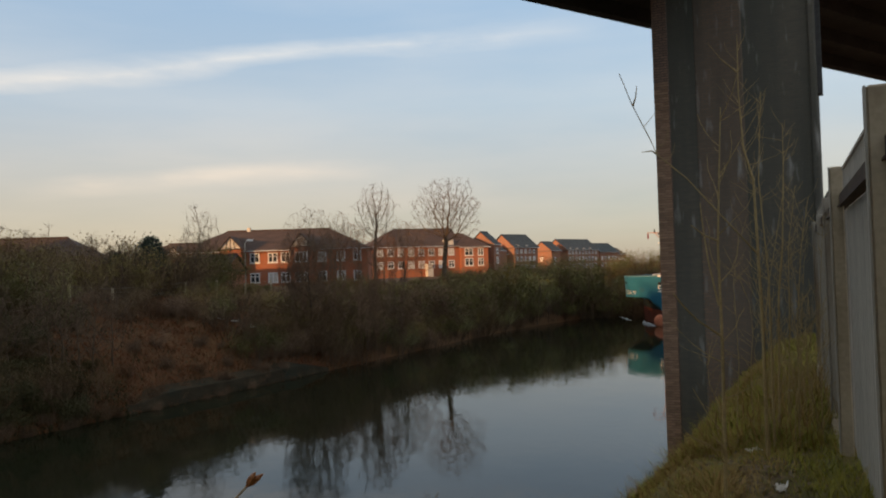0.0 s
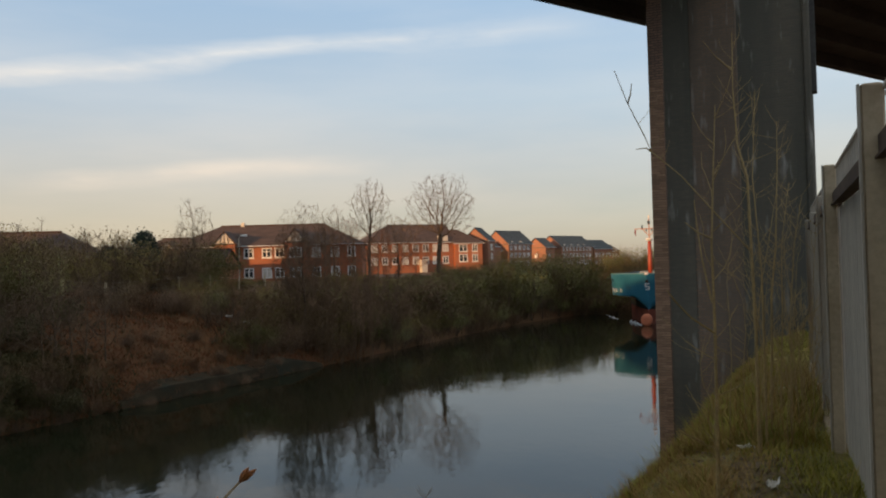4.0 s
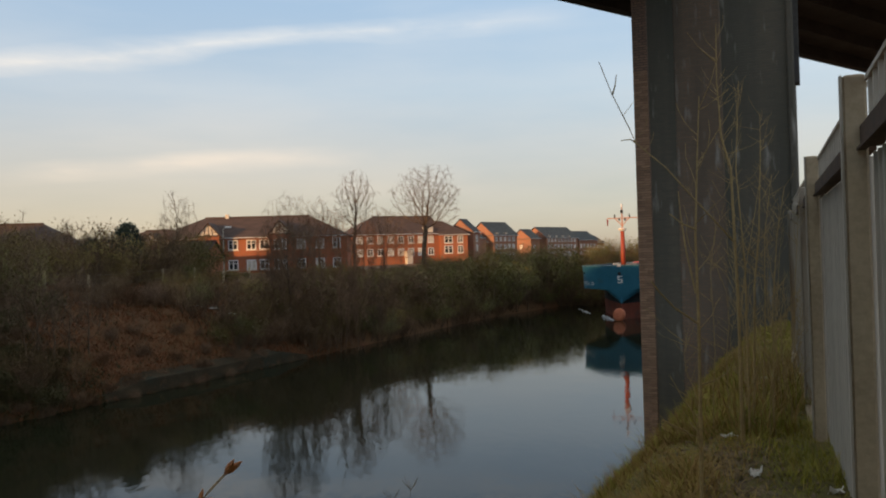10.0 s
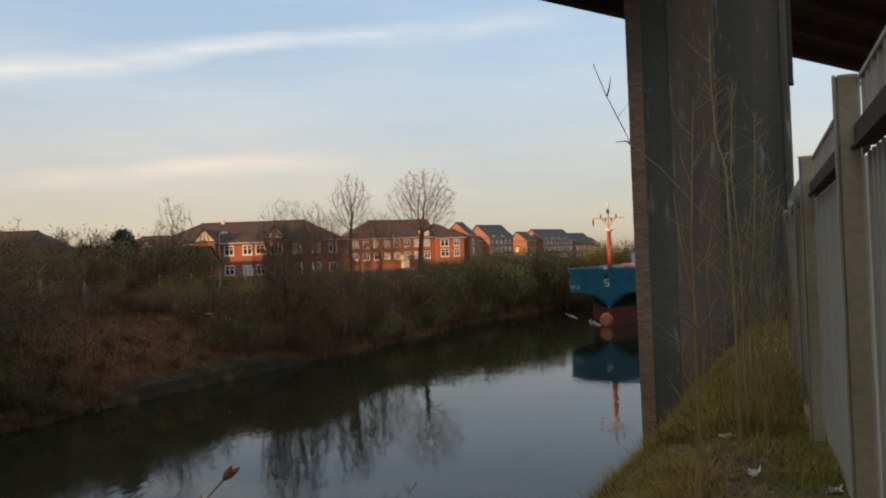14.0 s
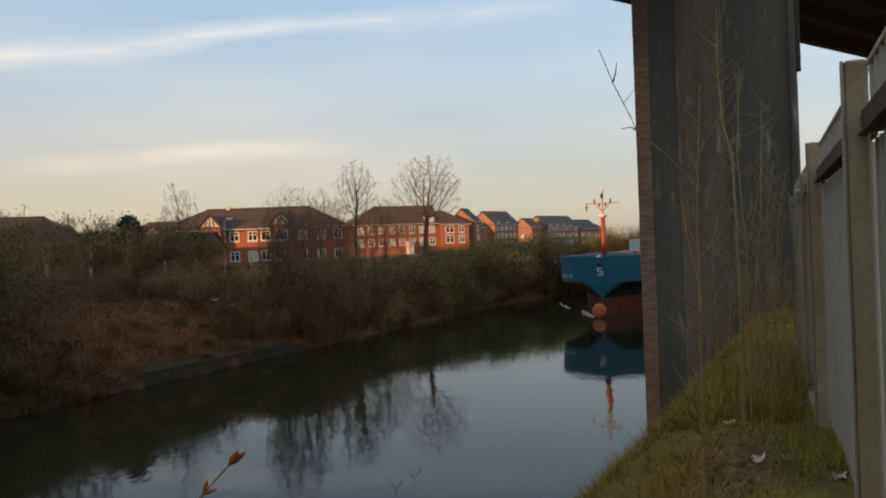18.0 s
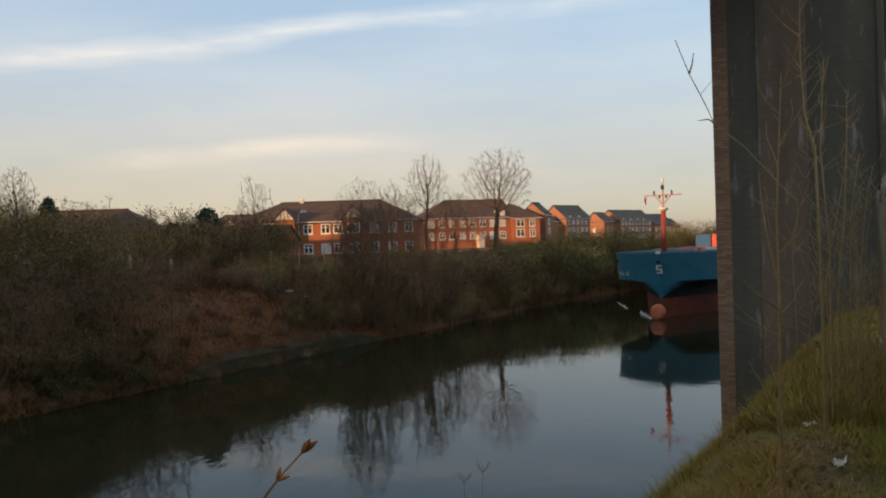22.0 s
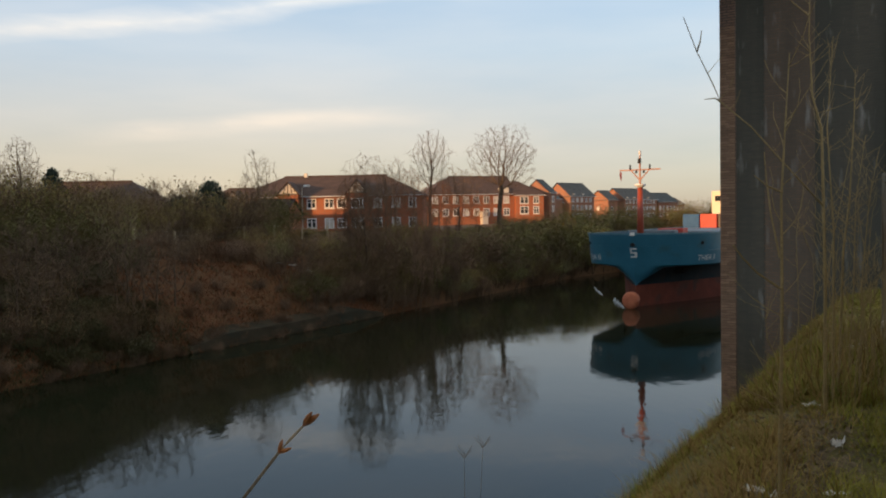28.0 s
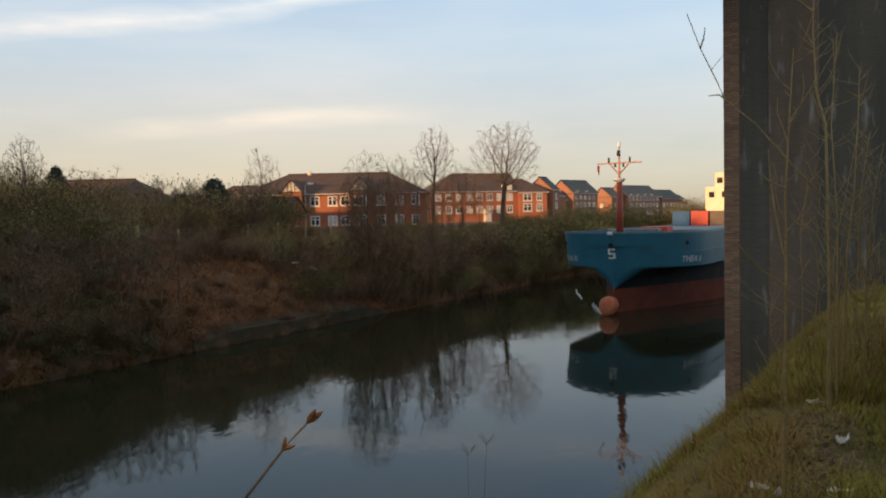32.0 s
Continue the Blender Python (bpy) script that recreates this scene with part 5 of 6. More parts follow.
def sapling(stem, r0, r1, twigs, label, seed, branches=()):
    base = Vector(stem[0])
    ob = thing("sapling", Matrix.Translation(base), label, "sapling", "bare saplings on the near bank")
    loc = [Vector(p) - base for p in stem]
    loc[0].z -= 0.25
    cane(ob, "stem", loc, r0, r1)
    for br in branches:
        q = [Vector(p) - base for p in br]
        cane(ob, "branch", q, r0 * 0.45, 0.003)
        if len(q) > 4:
            twigs_on(ob, q, 5, seed + 900, (0.10, 0.25))
    twigs_on(ob, loc, twigs, seed)


def saplings():
    sapling(((1.460, 4.4, 6.45), (1.466, 4.4, 6.859), (1.474, 4.4, 7.415), (1.478, 4.4, 7.843), (1.475, 4.4, 8.273), (1.495, 4.4, 8.642), (1.519, 4.4, 9.036)), 0.0125, 0.003, 18, "thin pale bare sapling with arching side branches", 51,
            (((1.476, 4.4, 7.80), (1.332, 4.333, 7.892), (1.234, 4.267, 7.98), (1.170, 4.2, 8.046)), ((1.467, 4.4, 7.966), (1.431, 4.433, 8.205), (1.420, 4.467, 8.389), (1.420, 4.5, 8.53)),
             ((1.483, 4.4, 8.31), (1.391, 4.35, 8.342), (1.307, 4.3, 8.396)), ((1.475, 4.4, 7.109), (1.364, 4.3, 7.241), (1.202, 4.2, 7.327))))
    sapling(((2.930, 7.6, 6.35), (2.935, 7.6, 7.518), (2.918, 7.6, 8.336), (2.904, 7.6, 8.954), (2.824, 7.6, 9.249), (2.795, 7.6, 9.784), (2.805, 7.6, 10.323)), 0.0175, 0.004, 38, "tall bare sapling with a long twig reaching out over the water", 52,
            (((2.915, 7.6, 8.262), (2.699, 7.457, 8.448), (2.469, 7.314, 8.644), (2.160, 7.171, 8.939), (1.863, 7.029, 9.143), (1.771, 6.886, 9.256), (1.602, 6.743, 9.511), (1.467, 6.6, 9.754)),
             ((1.602, 6.743, 9.511), (1.618, 6.70, 9.58), (1.630, 6.7, 9.668)), ((1.863, 7.029, 9.143), (1.80, 6.95, 9.165), (1.70, 6.9, 9.15)), ((2.791, 7.6, 9.971), (2.633, 7.55, 10.08), (2.5, 7.5, 10.218))))
    sapling(((3.161, 8.0, 6.4), (3.163, 8.0, 7.312), (3.167, 8.0, 8.038), (3.107, 8.0, 8.992), (3.163, 8.0, 9.861)), 0.0135, 0.003, 30, "thin bare sapling among dry grass", 53,
            (((3.117, 8.1, 7.304), (3.205, 8.1, 7.979), (3.267, 8.1, 8.261), (3.374, 8.1, 8.825)),))
    sapling(((3.361, 8.4, 6.35), (3.418, 8.4, 7.815), (3.480, 8.4, 8.342), (3.522, 8.4, 9.142), (3.534, 8.4, 9.613)), 0.0135, 0.003, 30, "thin bare sapling among dry grass", 54)
    sapling(((3.846, 9.0, 6.3), (3.853, 9.0, 7.442), (3.931, 9.0, 8.321), (4.036, 9.0, 8.885)), 0.009, 0.003, 24, "thin bare sapling among dry grass", 55)
    sapling(((3.606, 8.8, 6.3), (3.687, 8.8, 7.461), (3.707, 8.8, 8.322), (3.807, 8.8, 8.998)), 0.009, 0.003, 24, "thin bare sapling among dry grass", 56)
    rng = random.Random(77)
    for k in range(34):
        u, v = rng.uniform(8.2, 12.4), rng.gauss(0.5, 0.30)
        p = W(u, v, ground_z(u, v))
        h = rng.uniform(0.9, 2.4)
        lean = Vector((rng.uniform(-.25, .25), rng.uniform(-.2, .2), 0))
        bow = Vector((rng.uniform(-.10, .10), rng.uniform(-.08, .08), 0))
        sapling([tuple(p + lean * f * f + bow * math.sin(7 * f + k) * f + Vector((0, 0, h * f))) for f in (0, 0.18, 0.36, 0.54, 0.7, 0.85, 1.0)], 0.0055, 0.0016, 12, "thin bare shoot among dry grass", 60 + k)


saplings()


def budding_twig():
    ob = thing("budding_twig", Matrix.Translation((-0.55, 1.30, 7.0)), "bare twig with opening orange-brown buds", "twig")
    o = Vector((-0.55, 1.30, 7.0))
    pts = [Vector(p) - o for p in ((-0.56, 1.30, 6.45), (-0.53, 1.31, 7.3), (-0.483, 1.35, 7.678), (-0.460, 1.388, 7.712), (-0.402, 1.425, 7.787), (-0.389, 1.462, 7.802), (-0.374, 1.498, 7.817))]
    cane(ob, "stem", pts, 0.0040, 0.0024, M_DEADLEAF)
    for c, d, n in ((pts[-1], Vector((0.6, 0, 0.55)), 4), (pts[4], Vector((0.02, 0, 0.95)), 1), (pts[4], Vector((0.8, 0, 0.25)), 1)):
        for k in range(n):
            w = d.normalized() + Vector((0.35 * math.cos(k * 2.1), 0.35 * math.sin(k * 2.1), 0.3 * math.cos(k * 2.1 + 1)))
            w = w.normalized() * (0.037 if n > 2 else 0.026)
            part("bud", Geo().tube([c, c + w * 0.35, c + w * 0.7, c + w], [0.0022, 0.0068 if n > 2 else 0.0044, 0.0054 if n > 2 else 0.0036, 0.0006], 6), M_BUD, ob, "opening orange bud")


def dry_umbel():
    ob = thing("dry_seed_head", Matrix.Translation((-0.10, 3.0, 6.3)), "dry grey seed head on a thin stalk", "weed")
    o = Vector((-0.10, 3.0, 6.3))
    for dx, top in ((0.0, 7.40), (-0.07, 7.36)):
        pts = [Vector((-0.11 + dx * 0.4, 3.0, 6.3)) - o, Vector((-0.09 + dx * 0.8, 3.0, 7.1)) - o, Vector((-0.075 + dx, 3.0, top - 0.05)) - o]
        cane(ob, "stalk", pts, 0.0010, 0.0007, M_DEADLEAF)
        for k in range(9):
            w = k * 2.4
            e = pts[-1] + Vector((math.cos(w) * 0.03, math.sin(w) * 0.03, 0.035 + 0.01 * math.sin(k * 1.7)))
            cane(ob, "ray", [pts[-1], e], 0.0005, 0.0008, M_DEADLEAF)


budding_twig()
dry_umbel()


def litter():
    """Scraps of pale rubbish on the bank and on the far slope."""
    rng = random.Random(9)

    def scrap(p, size, label, up=0.6):
        g = Geo()
        n = 6
        rows = [[(size * (i / (n - 1) - 0.5) + rng.uniform(-.12, .12) * size, size * (j / (n - 1) - 0.5) * 0.8 + rng.uniform(-.12, .12) * size, size * up * abs(rng.gauss(0.15, 0.28))) for j in range(n)] for i in range(n)]
        g.grid(rows)
        ob = part("litter_scrap", g, M_PAPER)
        ob.matrix_world = Matrix.Translation(p) @ pose(0, 0, 0, rng.uniform(-15, 15), rng.uniform(-15, 15), rng.uniform(0, 360))
        tagged(ob, label, "litter", "scraps of litter")

    def floor_at(x, y):
        q = Vector((x, y, 0))
        return Vector((x, y, ground_z(q.dot(AX), q.dot(NV)) + 0.02))

    for x, y, s, up in ((2.93, 5.85, 0.10, 0.7), (2.57, 6.45, 0.10, 1.5), (1.60, 5.15, 0.19, 0.5), (2.06, 5.18, 0.14, 0.4), (2.95, 8.0, 0.14, 0.3), (2.85, 8.5, 0.10, 0.3), (3.2, 9.7, 0.09, 0.4), (5.05, 12.2, 0.12, 1.0), (5.2, 12.1, 0.12, 1.0), (1.95, 6.9, 0.07, 0.4)):
        scrap(floor_at(x, y), s, "crumpled scrap of white rubbish on the grass", up)
    for u, v, s in ((63.4, 47.5, 0.8), (56.0, 45.3, 0.9), (55.2, 46.6, 0.6), (54.6, 47.6, 0.5), (30.0, 50.0, 0.6)):
        scrap(W(u, v, ground_z(u, v) + 0.25), s, "pale scrap of rubbish caught on the far slope", 0.5)
    # dead leaves and grit on the worn patch
    g = Geo()
    for k in range(3200):
        u, v = rng.gauss(5.9, 1.0), rng.gauss(0.76, 0.24)
        p = W(u, v, ground_z(u, v) + 0.015)
        a = Vector((rng.uniform(-1, 1), rng.uniform(-1, 1), rng.uniform(-.3, .5))).normalized() * rng.uniform(0.015, 0.05)
        b = a.orthogonal().normalized() * a.length * 0.6
        g.quad(p - a, p + b, p + a, p - b)
    tagged(part("dead_leaves", g, M_DEADLEAF), "grey-brown dead leaves and grit on worn ground", "leaves", kind="stuff")


litter()


def far_fence():
    f = thing("post_fence", Matrix.Translation((0, 0, 0)), "pale concrete fence posts with wires above the far bank", "fence")
    ps = []
    for k in range(12):
        u, v = 24.0 + 4.3 * k, 55.0 + 0.02 * k
        p = W(u, v, ground_z(u, v))
        ps.append(p)
        part("post", Geo().cbox(p.x - 0.09, p.y - 0.09, p.z - 0.3, p.x + 0.09, p.y + 0.09, p.z + 1.35, 0.02), M_CONCRETE, f)
    for h in (0.5, 0.9, 1.25):
        part("wire", Geo().tube([p + Vector((0, -0.1, h)) for p in ps], [0.012] * len(ps), 4), M_SHEET, f)


def street_lamp():
    s = thing("street_lamp", Matrix.Translation((-23.2, 95.0, 6.6)), "grey street lamp post with a pale lantern", "street lamp")
    part("column", Geo().tube([(0, 0, -0.3), (0, 0, 1.5), (0, 0, 5.5), (0.15, 0, 5.75), (0.4, 0, 5.8)], [0.10, 0.08, 0.05, 0.045, 0.04], 8), M_SHEET, s)
    part("lantern", Geo().cbox(0.25, -0.16, 5.72, 0.95, 0.16, 5.92, 0.05), M_WHITE, s, "pale lantern")


def car(at, turn, mat, label):
    c = thing("car", Matrix.Translation(at) @ pose(0, 0, 0, 0, 0, turn), label, "car", "parked cars by the town houses")
    prof = ((-2.1, 0.35), (2.1, 0.35), (2.15, 0.7), (1.9, 0.9), (1.0, 1.0), (0.35, 1.42), (-1.1, 1.45), (-1.75, 1.0), (-2.1, 0.9))
    g = Geo()
    g.v = [(x, y, z) for y in (-0.85, 0.85) for x, z in prof]
    n = len(prof)
    g.f = [tuple(range(n)), tuple(reversed(range(n, 2 * n)))] + [(i, i + n, (i + 1) % n + n, (i + 1) % n) for i in range(n)]
    body = part("body", g, mat, c)
    for y in (-0.862, 0.862):
        q = Geo()
        q.v = [(0.75, y, 1.0), (0.3, y, 1.36), (-1.05, y, 1.38), (-1.5, y, 1.0)]
        q.f = [(0, 1, 2, 3)]
        part("side_glass", q, M_PANE, body)
    for x in (-1.3, 1.3):
        for y in (-0.88, 0.7):
            part("wheel", Geo().tube([(x, y, 0.32), (x, y + 0.18, 0.32)], [0.32, 0.32], 12), M_BLACK, c)


far_fence()
street_lamp()
for cx, cy, ct, cm, cl in ((38.5, 252.0, 40, M_WHITE, "white parked car near the town houses"), (42.5, 256.0, 45, M_GREY, "grey parked car near the town houses"), (46.0, 262.0, 50, M_WHITE, "white parked car near the town houses")):
    car((cx, cy, 7.0), ct, cm, cl)

# ---- ship ----
SHIP_HEAD = -115.73        # degrees: the ship's forward axis in plan


def stem_a(z):
    """How far aft of the upper bow the stem lies at height z."""
    if z > 2.2:
        return 0.55 - 0.95 * ((z - 2.2) / 4.3) ** 1.2
    return 0.55 + 0.25 * (2.2 - z) / 2.2


def half_breadth(a, z):
    t = a - stem_a(z)
    if t <= 0:
        return 0.0
    upper = 6.1 * (1 - max(0.0, 1 - t / 10.0) ** 4.2)
    lower = 6.05 * (1 - max(0.0, 1 - t / 17.5) ** 1.3)
    # a wedge at the stem up to the knuckle, then a ledge out to the full upper hull
    wedge = 0.18 + 2.1 * min(1.0, max(0.0, (z - 1.85) / 1.65))
    flare = wedge * (1 - math.exp(-t / 0.55))
    k = min(1.0, max(0.0, (z - 3.50) / 0.18))
    below = min(upper, (lower ** 4 + flare ** 4) ** 0.25)
    return below + (upper - below) * k


STATIONS = [0.0, 0.12, 0.3, 0.6, 1.0, 1.5, 2.1, 2.8, 3.6, 4.5, 5.6, 7.0, 9.0, 11.5, 14.5, 18, 22, 28, 36, 46, 56, 64, 68]


def sheer(a):
    """Height of the bulwark top along the ship."""
    return 6.62 - 0.10 * min(1.0, a / 10.0)


def hull_sheet(z_lo, z_hi, steps, side, closing=True):
    g = Geo()
    rows = []
    for i in range(steps + 1):
        f = i / steps
        r = []
        for s in STATIONS:
            top = z_hi if z_hi < 6 else sheer(s)
            z = z_lo + (top - z_lo) * f
            a = stem_a(z) + s
            r.append((-a, side * half_breadth(a, z), z))
        rows.append(r)
    if side > 0:
        rows = [r[::-1] for r in rows]
    return g.grid(rows)


def lettering(text, size, place, parent, mat, label):
    """Letters laid on the hull; place maps (along, up) to a point."""
    cu = bpy.data.curves.new("letters", "FONT")
    cu.body, cu.size, cu.extrude, cu.shear = text, size, 0.0, 0.12
    tmp = bpy.data.objects.new("letters", cu)
    scene.collection.objects.link(tmp)
    me = bpy.data.meshes.new_from_object(tmp.evaluated_get(bpy.context.evaluated_depsgraph_get()))
    bpy.data.objects.remove(tmp)
    for v in me.vertices:
        v.co = place(v.co.x, v.co.y)
    me.materials.clear()
    me.materials.append(mat)
    return part("lettering", me, mat, parent, label)


def ship():
    s = thing("cargo_ship", Matrix(), "teal cargo ship with a red underbody and orange foremast under way", "ship")
    for side in (1, -1):
        part("hull", hull_sheet(3.5, 9, 30, side), M_TEAL, s, "teal painted bow and side", True)
        part("underbody", hull_sheet(-1.0, 1.95, 6, side), M_BOOT, s, "worn red underbody", True)
        # below the knuckle: a teal wedge at the stem, a near-black side behind it
        for name, mat, lab, fore in (("bow_wedge", M_TEAL, "teal wedge of the stem", True), ("boot_topping", M_LOWHULL, "dark side below the knuckle", False)):
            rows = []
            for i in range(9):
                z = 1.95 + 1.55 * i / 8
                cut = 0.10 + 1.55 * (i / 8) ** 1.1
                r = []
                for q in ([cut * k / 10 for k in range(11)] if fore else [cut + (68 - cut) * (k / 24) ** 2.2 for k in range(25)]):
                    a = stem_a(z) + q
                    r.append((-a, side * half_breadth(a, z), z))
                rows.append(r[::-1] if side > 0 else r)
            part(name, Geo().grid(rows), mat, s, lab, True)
    # bulb
    g = Geo()
    rows = []
    for i in range(9):
        f = i / 8
        x = (1.45, 1.43, 1.36, 1.24, 1.05, 0.75, 0.35, -0.1, -0.6)[i]
        r = 0.72 * (0.03, 0.66, 0.86, 0.97, 1.0, 0.98, 0.9, 0.75, 0.5)[i]
        rows.append([(x, math.cos(w) * r, 0.66 + 0.1 * f + math.sin(w) * r * 1.12) for w in [2 * math.pi * k / 16 for k in range(17)]])
    g.grid(rows)
    part("bulb", g, M_BULB, s, "rounded red bulbous bow", True)
    # pale rim and rubbing bands, following the hull
    def band(z0, z1, a0, a1, proud, name, mat, label):
        for side in (-1, 1):
            g = Geo()
            pts = []
            n = 26
            for k in range(n + 1):
                q = a0 + (a1 - a0) * (k / n) ** 1.6
                zz = [(sheer(q) + z0, sheer(q) + z1) if z0 > -1 else (z0 + 20, z1 + 20)][0]
                col = []
                for z, o in ((zz[0], 0.0), (zz[0], proud), (zz[1], proud), (zz[1], -0.12)):
                    a = stem_a(min(z, 6.6)) + q
                    col.append((-a + (proud * 0.5 if q < 1 and o else 0), side * (half_breadth(a, min(z, 6.6)) + o), z))
                pts.append(col)
            if side < 0:
                pts = pts[::-1]
            g.grid(pts)
            part(name, g, mat, s, label)
    band(-0.09, 0.06, 0.0, 66, 0.08, "rail", M_RIM, "pale teal capping rail")
    band(-20 + 3.62, -20 + 3.70, 8.0, 60, 0.06, "rubbing_band", M_RIM, "pale line along the side")
    band(-20 + 4.95, -20 + 5.03, 4.5, 60, 0.06, "rubbing_band", M_RIM, "pale line along the side")
    # decks and inner bulwark
    g = Geo()
    g.grid([[(-stem_a(6) - q, sd * max(0.0, half_breadth(stem_a(6) + q, 6.0) - 0.1), 5.5) for q in STATIONS] for sd in (-1, 1)])
    part("foredeck", g, M_GREY, s, "grey fore deck")
    part("bow_plate", Geo().cbox(0.0, -0.22, 6.46, 0.46, 0.22, 6.71, 0.05), M_WHITE, s, "bright white plate on top of the stem")
    # hawse pipes and anchor recess
    for side in (-1, 1):
        g = Geo()
        a = 6.3
        pts = [(-(a + dx), side * (half_breadth(a + dx, z) + 0.03), z) for dx, z in ((-1.0, 3.45), (0.9, 3.45), (1.3, 3.15), (0.9, 2.7), (-0.6, 2.7), (-1.1, 3.0))]
        g.v = pts
        g.f = [tuple(range(6)) if side < 0 else tuple(reversed(range(6)))]
        rec = part("anchor_recess", g, M_BLACK, s, "dark anchor recess")
        g = Geo()
        c = Vector((-(a + 0.1), side * (half_breadth(a, 3.2) + 0.10), 3.2))
        g.tube([c + Vector((0, 0, 0.35)), c - Vector((0, 0, 0.4))], [0.08, 0.1], 6)
        g.tube([c + Vector((0.4, 0, -0.1)), c - Vector((0, 0, 0.42)), c + Vector((-0.4, 0, -0.1))], [0.05, 0.1, 0.05], 6)
        part("anchor", g, M_BLACK, rec)
    # bow mark, fairlead
    mk = Geo()
    for z0, z1, y0, y1 in ((5.20, 5.34, -0.30, 0.30), (4.98, 5.20, -0.30, -0.12), (4.84, 4.98, -0.30, 0.30), (4.62, 4.84, 0.12, 0.30), (4.48, 4.62, -0.30, 0.30)):
        for ya, yb in ((y0, min(y1, 0.0)), (max(y0, 0.0), y1)):
            if yb - ya < 0.02:
                continue
            c = []
            for y, z in ((ya, z0), (yb, z0), (yb, z1), (ya, z1)):
                a = stem_a(z)
                for _ in range(24):
                    a += max(0.0, abs(y) - half_breadth(a, z)) * 0.25
                c.append((-a + 0.05, y, z))
            mk.quad(*c)
    part("bow_mark", mk, M_WHITE, s, "white angular company mark")
    part("fairlead", Geo().tube([(-0.15, -0.0, 5.62), (0.32, 0.0, 5.62)], [0.22, 0.2], 10), M_BLACK, s, "dark oval fairlead")
    for side in (-1, 1):
        part("fairlead", Geo().tube([(-3.6, side * (half_breadth(3.6, 5.7) - 0.1), 5.7), (-3.5, side * (half_breadth(3.6, 5.7) + 0.03), 5.7)], [0.16, 0.16], 8), M_BLACK, s)
    # name on both bows
    size = 0.72
    def port(x, y):
        a = 3.27 + x * 0.80 + 0.09 * x * x
        z = 4.1 + y
        return Vector((-a, half_breadth(a, z) + 0.03, z))
    def starboard(x, y):
        a = 4.6 - x * 1.05
        z = 4.15 + y
        return Vector((-a, -half_breadth(a, z) - 0.03, z))
    lettering("THEA II", size, port, s, M_WHITE, "white painted name")
    lettering("THEA II", size, starboard, s, M_WHITE, "white painted name")
    # foremast
    mast = part("mast", Geo().tube([(-2.3, 0, 5.4), (-2.3, 0, 10.9)], [0.33, 0.24], 10), M_MAST, s, "orange-red tubular foremast", True)
    part("platform", Geo().tube([(-2.3, 0, 10.8), (-2.3, 0, 11.0), (-2.3, 0, 11.12)], [0.30, 0.52, 0.50], 10), M_WHITE, mast, "pale mast platform")
    part("topmast", Geo().tube([(-2.3, 0, 11.0), (-2.3, 0, 13.9)], [0.10, 0.06], 6), M_YARD, mast)
    part("yard", Geo().tube([(-2.3, -1.9, 12.42), (-2.3, 1.9, 12.42)], [0.065, 0.065], 6), M_YARD, mast)
    for sd in (-1, 1):
        part("strut", Geo().tube([(-2.3, 0, 11.45), (-2.3, sd * 0.85, 12.4)], [0.06, 0.06], 5), M_YARD, mast)
        part("yard_lamp", Geo().tube([(-2.3, sd * 0.9, 12.45), (-2.3, sd * 0.9, 12.9)], [0.09, 0.07], 6), M_BLACK, mast)
        part("yard_lamp", Geo().tube([(-2.3, sd * 0.35, 12.1), (-2.3, sd * 0.35, 12.4)], [0.10, 0.08], 6), M_BLACK, mast)
    part("lamp", Geo().tube([(-2.15, 0, 13.0), (-2.15, 0, 13.45)], [0.17, 0.15], 8), M_BLACK, mast)
    part("lamp", Geo().tube([(-2.3, 0, 13.75), (-2.3, 0, 14.15)], [0.13, 0.11], 8), M_WHITE, mast, "white masthead lamp")
    part("flag", Geo().grid([[(-2.3 + 0.05 * math.sin(k * 1.3), -1.85 - 0.06 * math.sin(k), 12.35 - 0.24 * k) for k in range(5)], [(-2.3 + 0.08 * math.sin(k * 1.7 + 1), -1.68 - 0.03 * k, 12.2 - 0.22 * k) for k in range(5)]]), M_MAROON, mast, "limp dark red flag")
    part("lookout_box", Geo().cbox(-9.5, 0.2, 5.5, -7.4, 2.6, 6.95, 0.05), M_RED, s, "red hatch on the fore deck")
    part("windlass", Geo().cbox(-6.5, -2.0, 5.5, -5.2, 2.4, 6.85, 0.08), M_GREY, s)
    # hatch coaming, containers, bridge house
    part("hatch", Geo().cbox(-56, -4.2, 4.5, -15, 4.2, 6.54, 0.1), M_GREY, s, "long grey cargo hatch")
    for y0, mt, lab in ((-4.15, M_BLUE, "blue container"), (-1.95, M_RED, "red container"), (0.30, M_BROWN, "brown container"), (2.55, M_BROWN, "brown container")):
        g = Geo().cbox(-42.0, y0, 6.55, -36.0, y0 + 2.05, 8.30, 0.03)
        box = part("container", g, mt, s, lab)
        for k in range(7):
            part("rib", Geo().box(-36.0, y0 + 0.12 + k * 0.28, 6.7, -35.95, y0 + 0.22 + k * 0.28, 8.2), mt, box)
    for (x0, y0, z0, x1, y1, z1) in ((-68, -5.4, 4.5, -60.5, 5.4, 8.6), (-67, -5.6, 8.61, -61.0, 5.6, 11.9), (-66, -4.3, 11.91, -61.5, 4.3, 14.0)):
        d = part("bridge_house", Geo().cbox(x0, y0, z0, x1, y1, z1, 0.06), M_CREAM, s, "cream painted bridge house")
        n = 6
        for k in range(n):
            yy = y0 + (k + 0.5) * (y1 - y0) / n
            part("port_window", Geo().box(x1, yy - 0.4, z1 - 1.6, x1 + 0.03, yy + 0.4, z1 - 0.75), M_PANE, d)
    part("funnel", Geo().cbox(-66.5, -1.3, 14.2, -64, 1.3, 16.4, 0.2), M_TEAL, s)
    return s


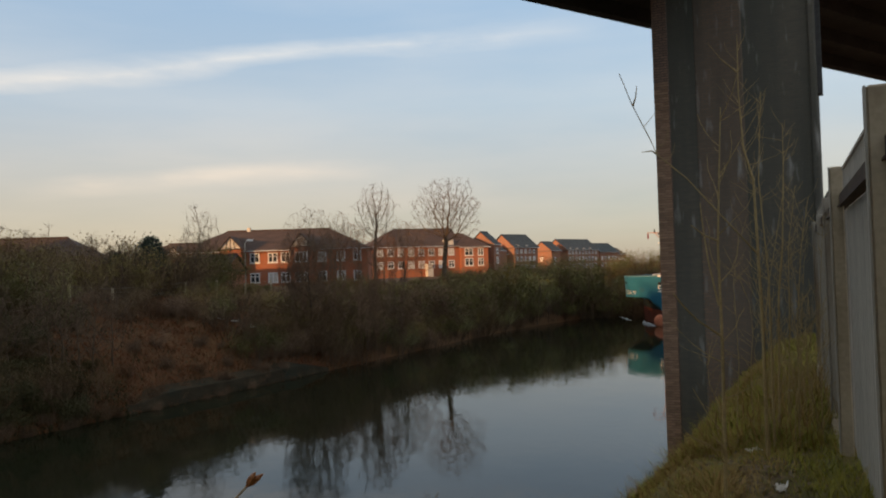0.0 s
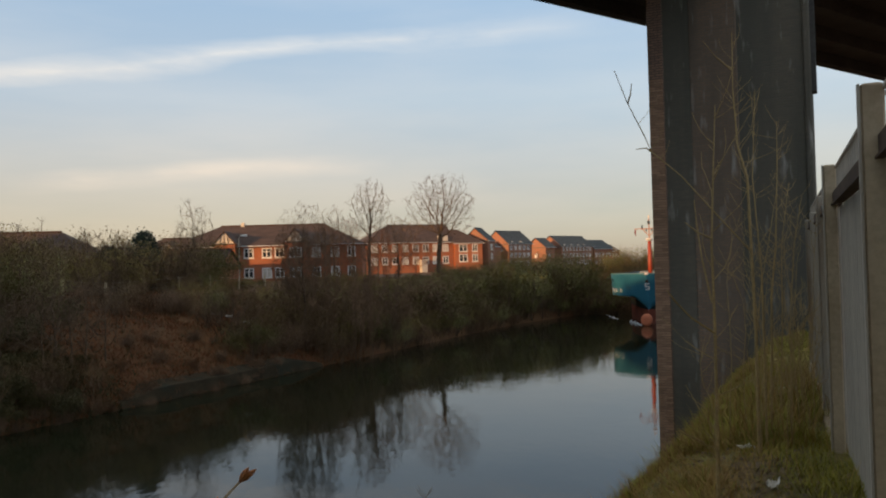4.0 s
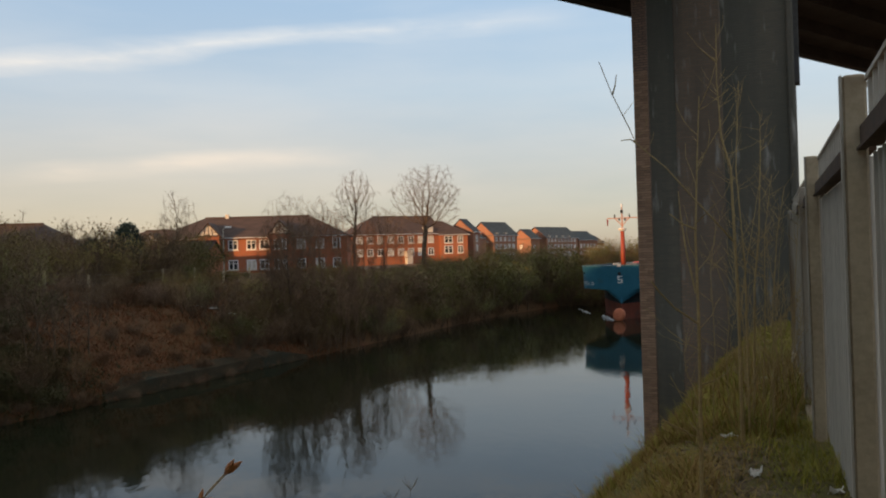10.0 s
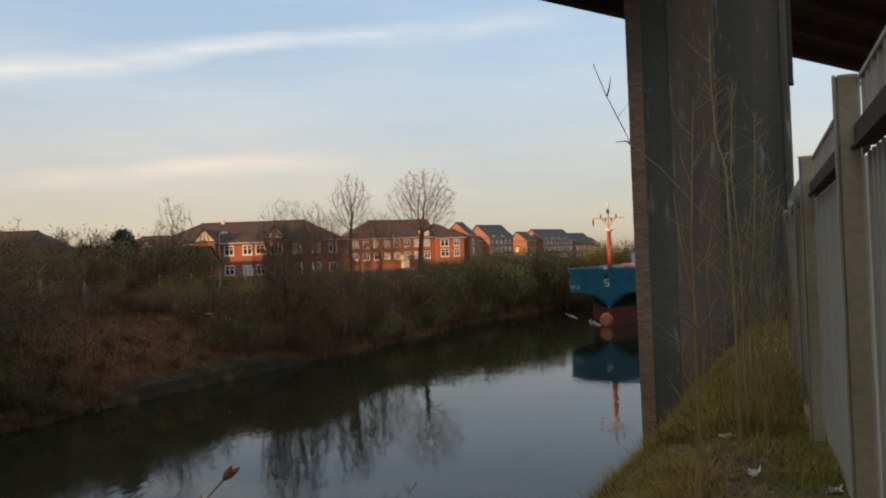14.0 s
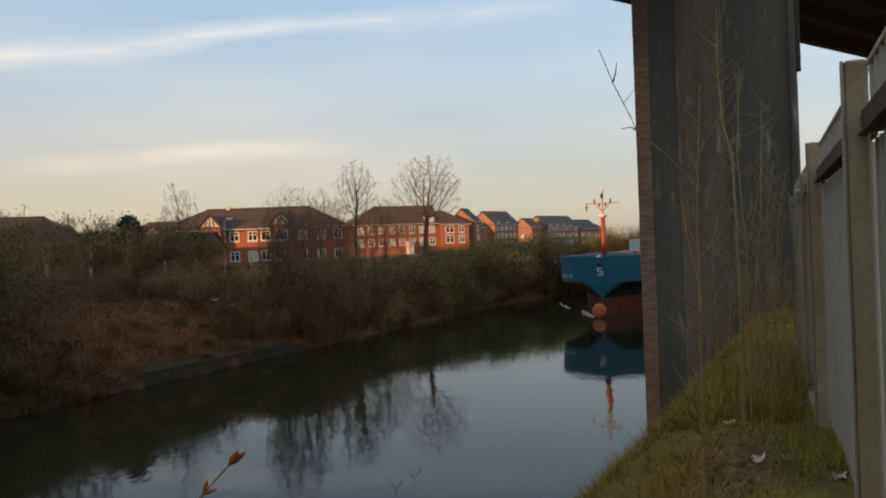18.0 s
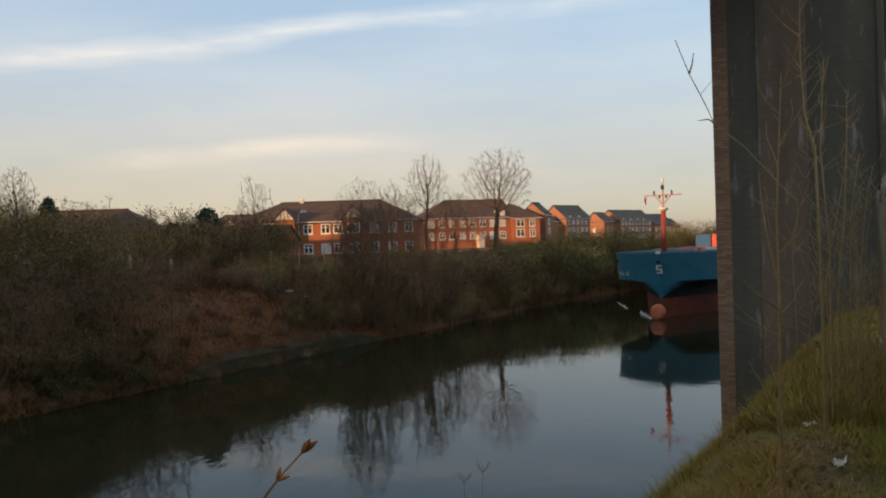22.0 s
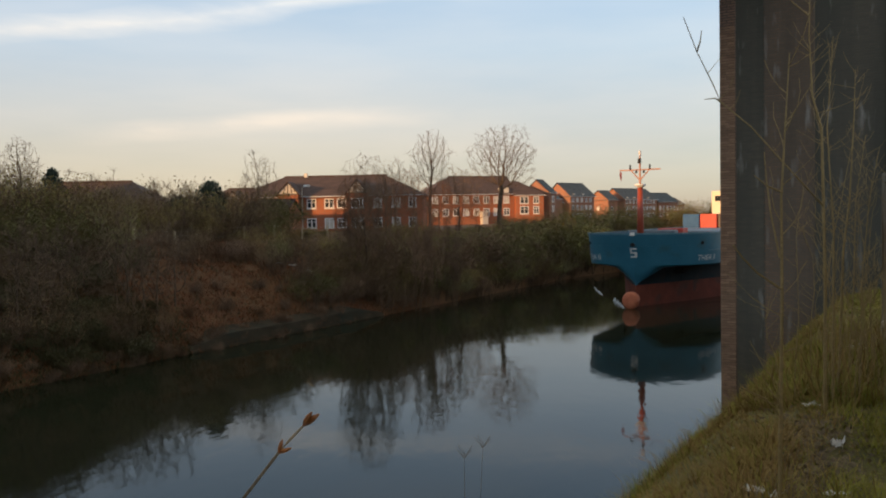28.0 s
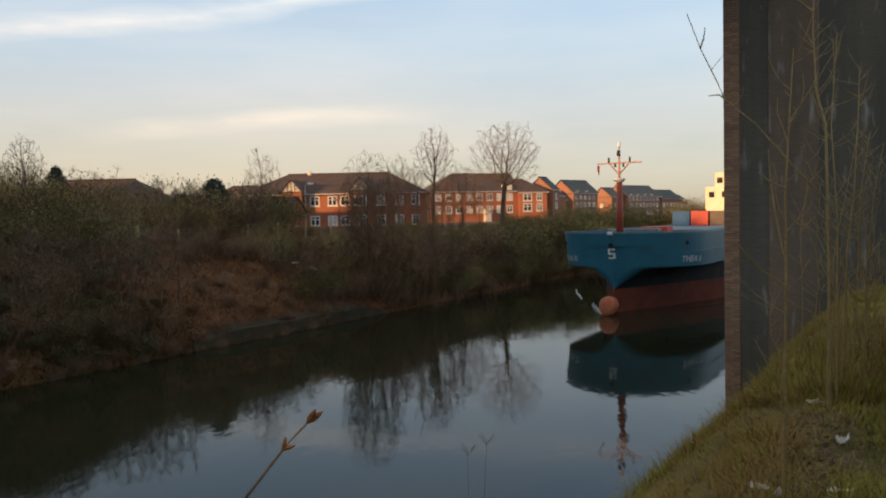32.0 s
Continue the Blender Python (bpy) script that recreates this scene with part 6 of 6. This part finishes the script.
def bow_wave():
    """Broken crests along the two arms of the bow wave."""
    w = thing("bow_wave", Matrix(), "small white broken wave spreading from the ship's bow", "wave")
    rng = random.Random(4)
    for side in (-1, 1):
        for a0, s0, ln, h in () if side > 0 else ((-0.5, 0.75, 1.3, 0.20), (0.6, 1.25, 1.6, 0.30), (1.9, 1.9, 1.8, 0.40), (3.3, 2.6, 2.2, 0.42), (9.8, 6.2, 1.5, 0.16), (11.6, 7.0, 2.6, 0.34), (14.0, 8.2, 2.2, 0.28), (17.5, 9.6, 1.6, 0.14)):
            g = Geo()
            n = 9
            rows = []
            for o in (-1.0, -0.45, 0.0, 0.5, 1.0):
                r = []
                for i in range(n):
                    f = i / (n - 1)
                    swell = math.sin(math.pi * f) * rng.uniform(0.55, 1.0)
                    r.append((-(a0 + ln * f) + 0.06 * o, side * (s0 + ln * 0.48 * f + 0.07 * o) + rng.uniform(-.02, .02), 0.01 + h * swell * (1 - abs(o))))
                rows.append(r)
            g.grid(rows)
            part("crest", g, M_FOAM, w, smooth=True)
        g = Geo()      # smooth swell behind the crests
        rows = []
        for i in range(24):
            f = i / 23
            a, s0 = 5.0 + 28 * f, 4.2 + 12.5 * f
            amp = 0.10 * math.sin(math.pi * min(1, f * 3)) ** 0.5 * (1 - f) if f < 1 / 3 else 0.13 * (1 - f)
            rows.append([(-a + 0.5 * o, side * (s0 + 0.9 * o), -0.02 + max(0.0, amp) * math.cos(o * math.pi / 2) ** 2 * (0.9 + 0.2 * math.sin(i))) for o in (-1, -0.6, -0.25, 0, 0.25, 0.6, 1)])
        g.grid(rows)
        part("swell", g, M_WATER, w, "dark smooth swell of the bow wave", smooth=True)
    return w


cargo_ship = ship()
splash = bow_wave()


def motions():
    """The ship comes on along the canal, slowly gathering way; its splash goes with it."""
    for ob in (cargo_ship, splash):
        rows = []
        for i in range(17):
            t = 2.0 * i
            k = t - 32.0
            run = 1.826 * k + 0.01297 * k * k
            a = radians(SHIP_HEAD)
            rows.append((t, pose(8.789 + math.cos(a) * run, 67.443 + math.sin(a) * run, 0, 0, 0, SHIP_HEAD)))
        walk(ob, rows)


motions()
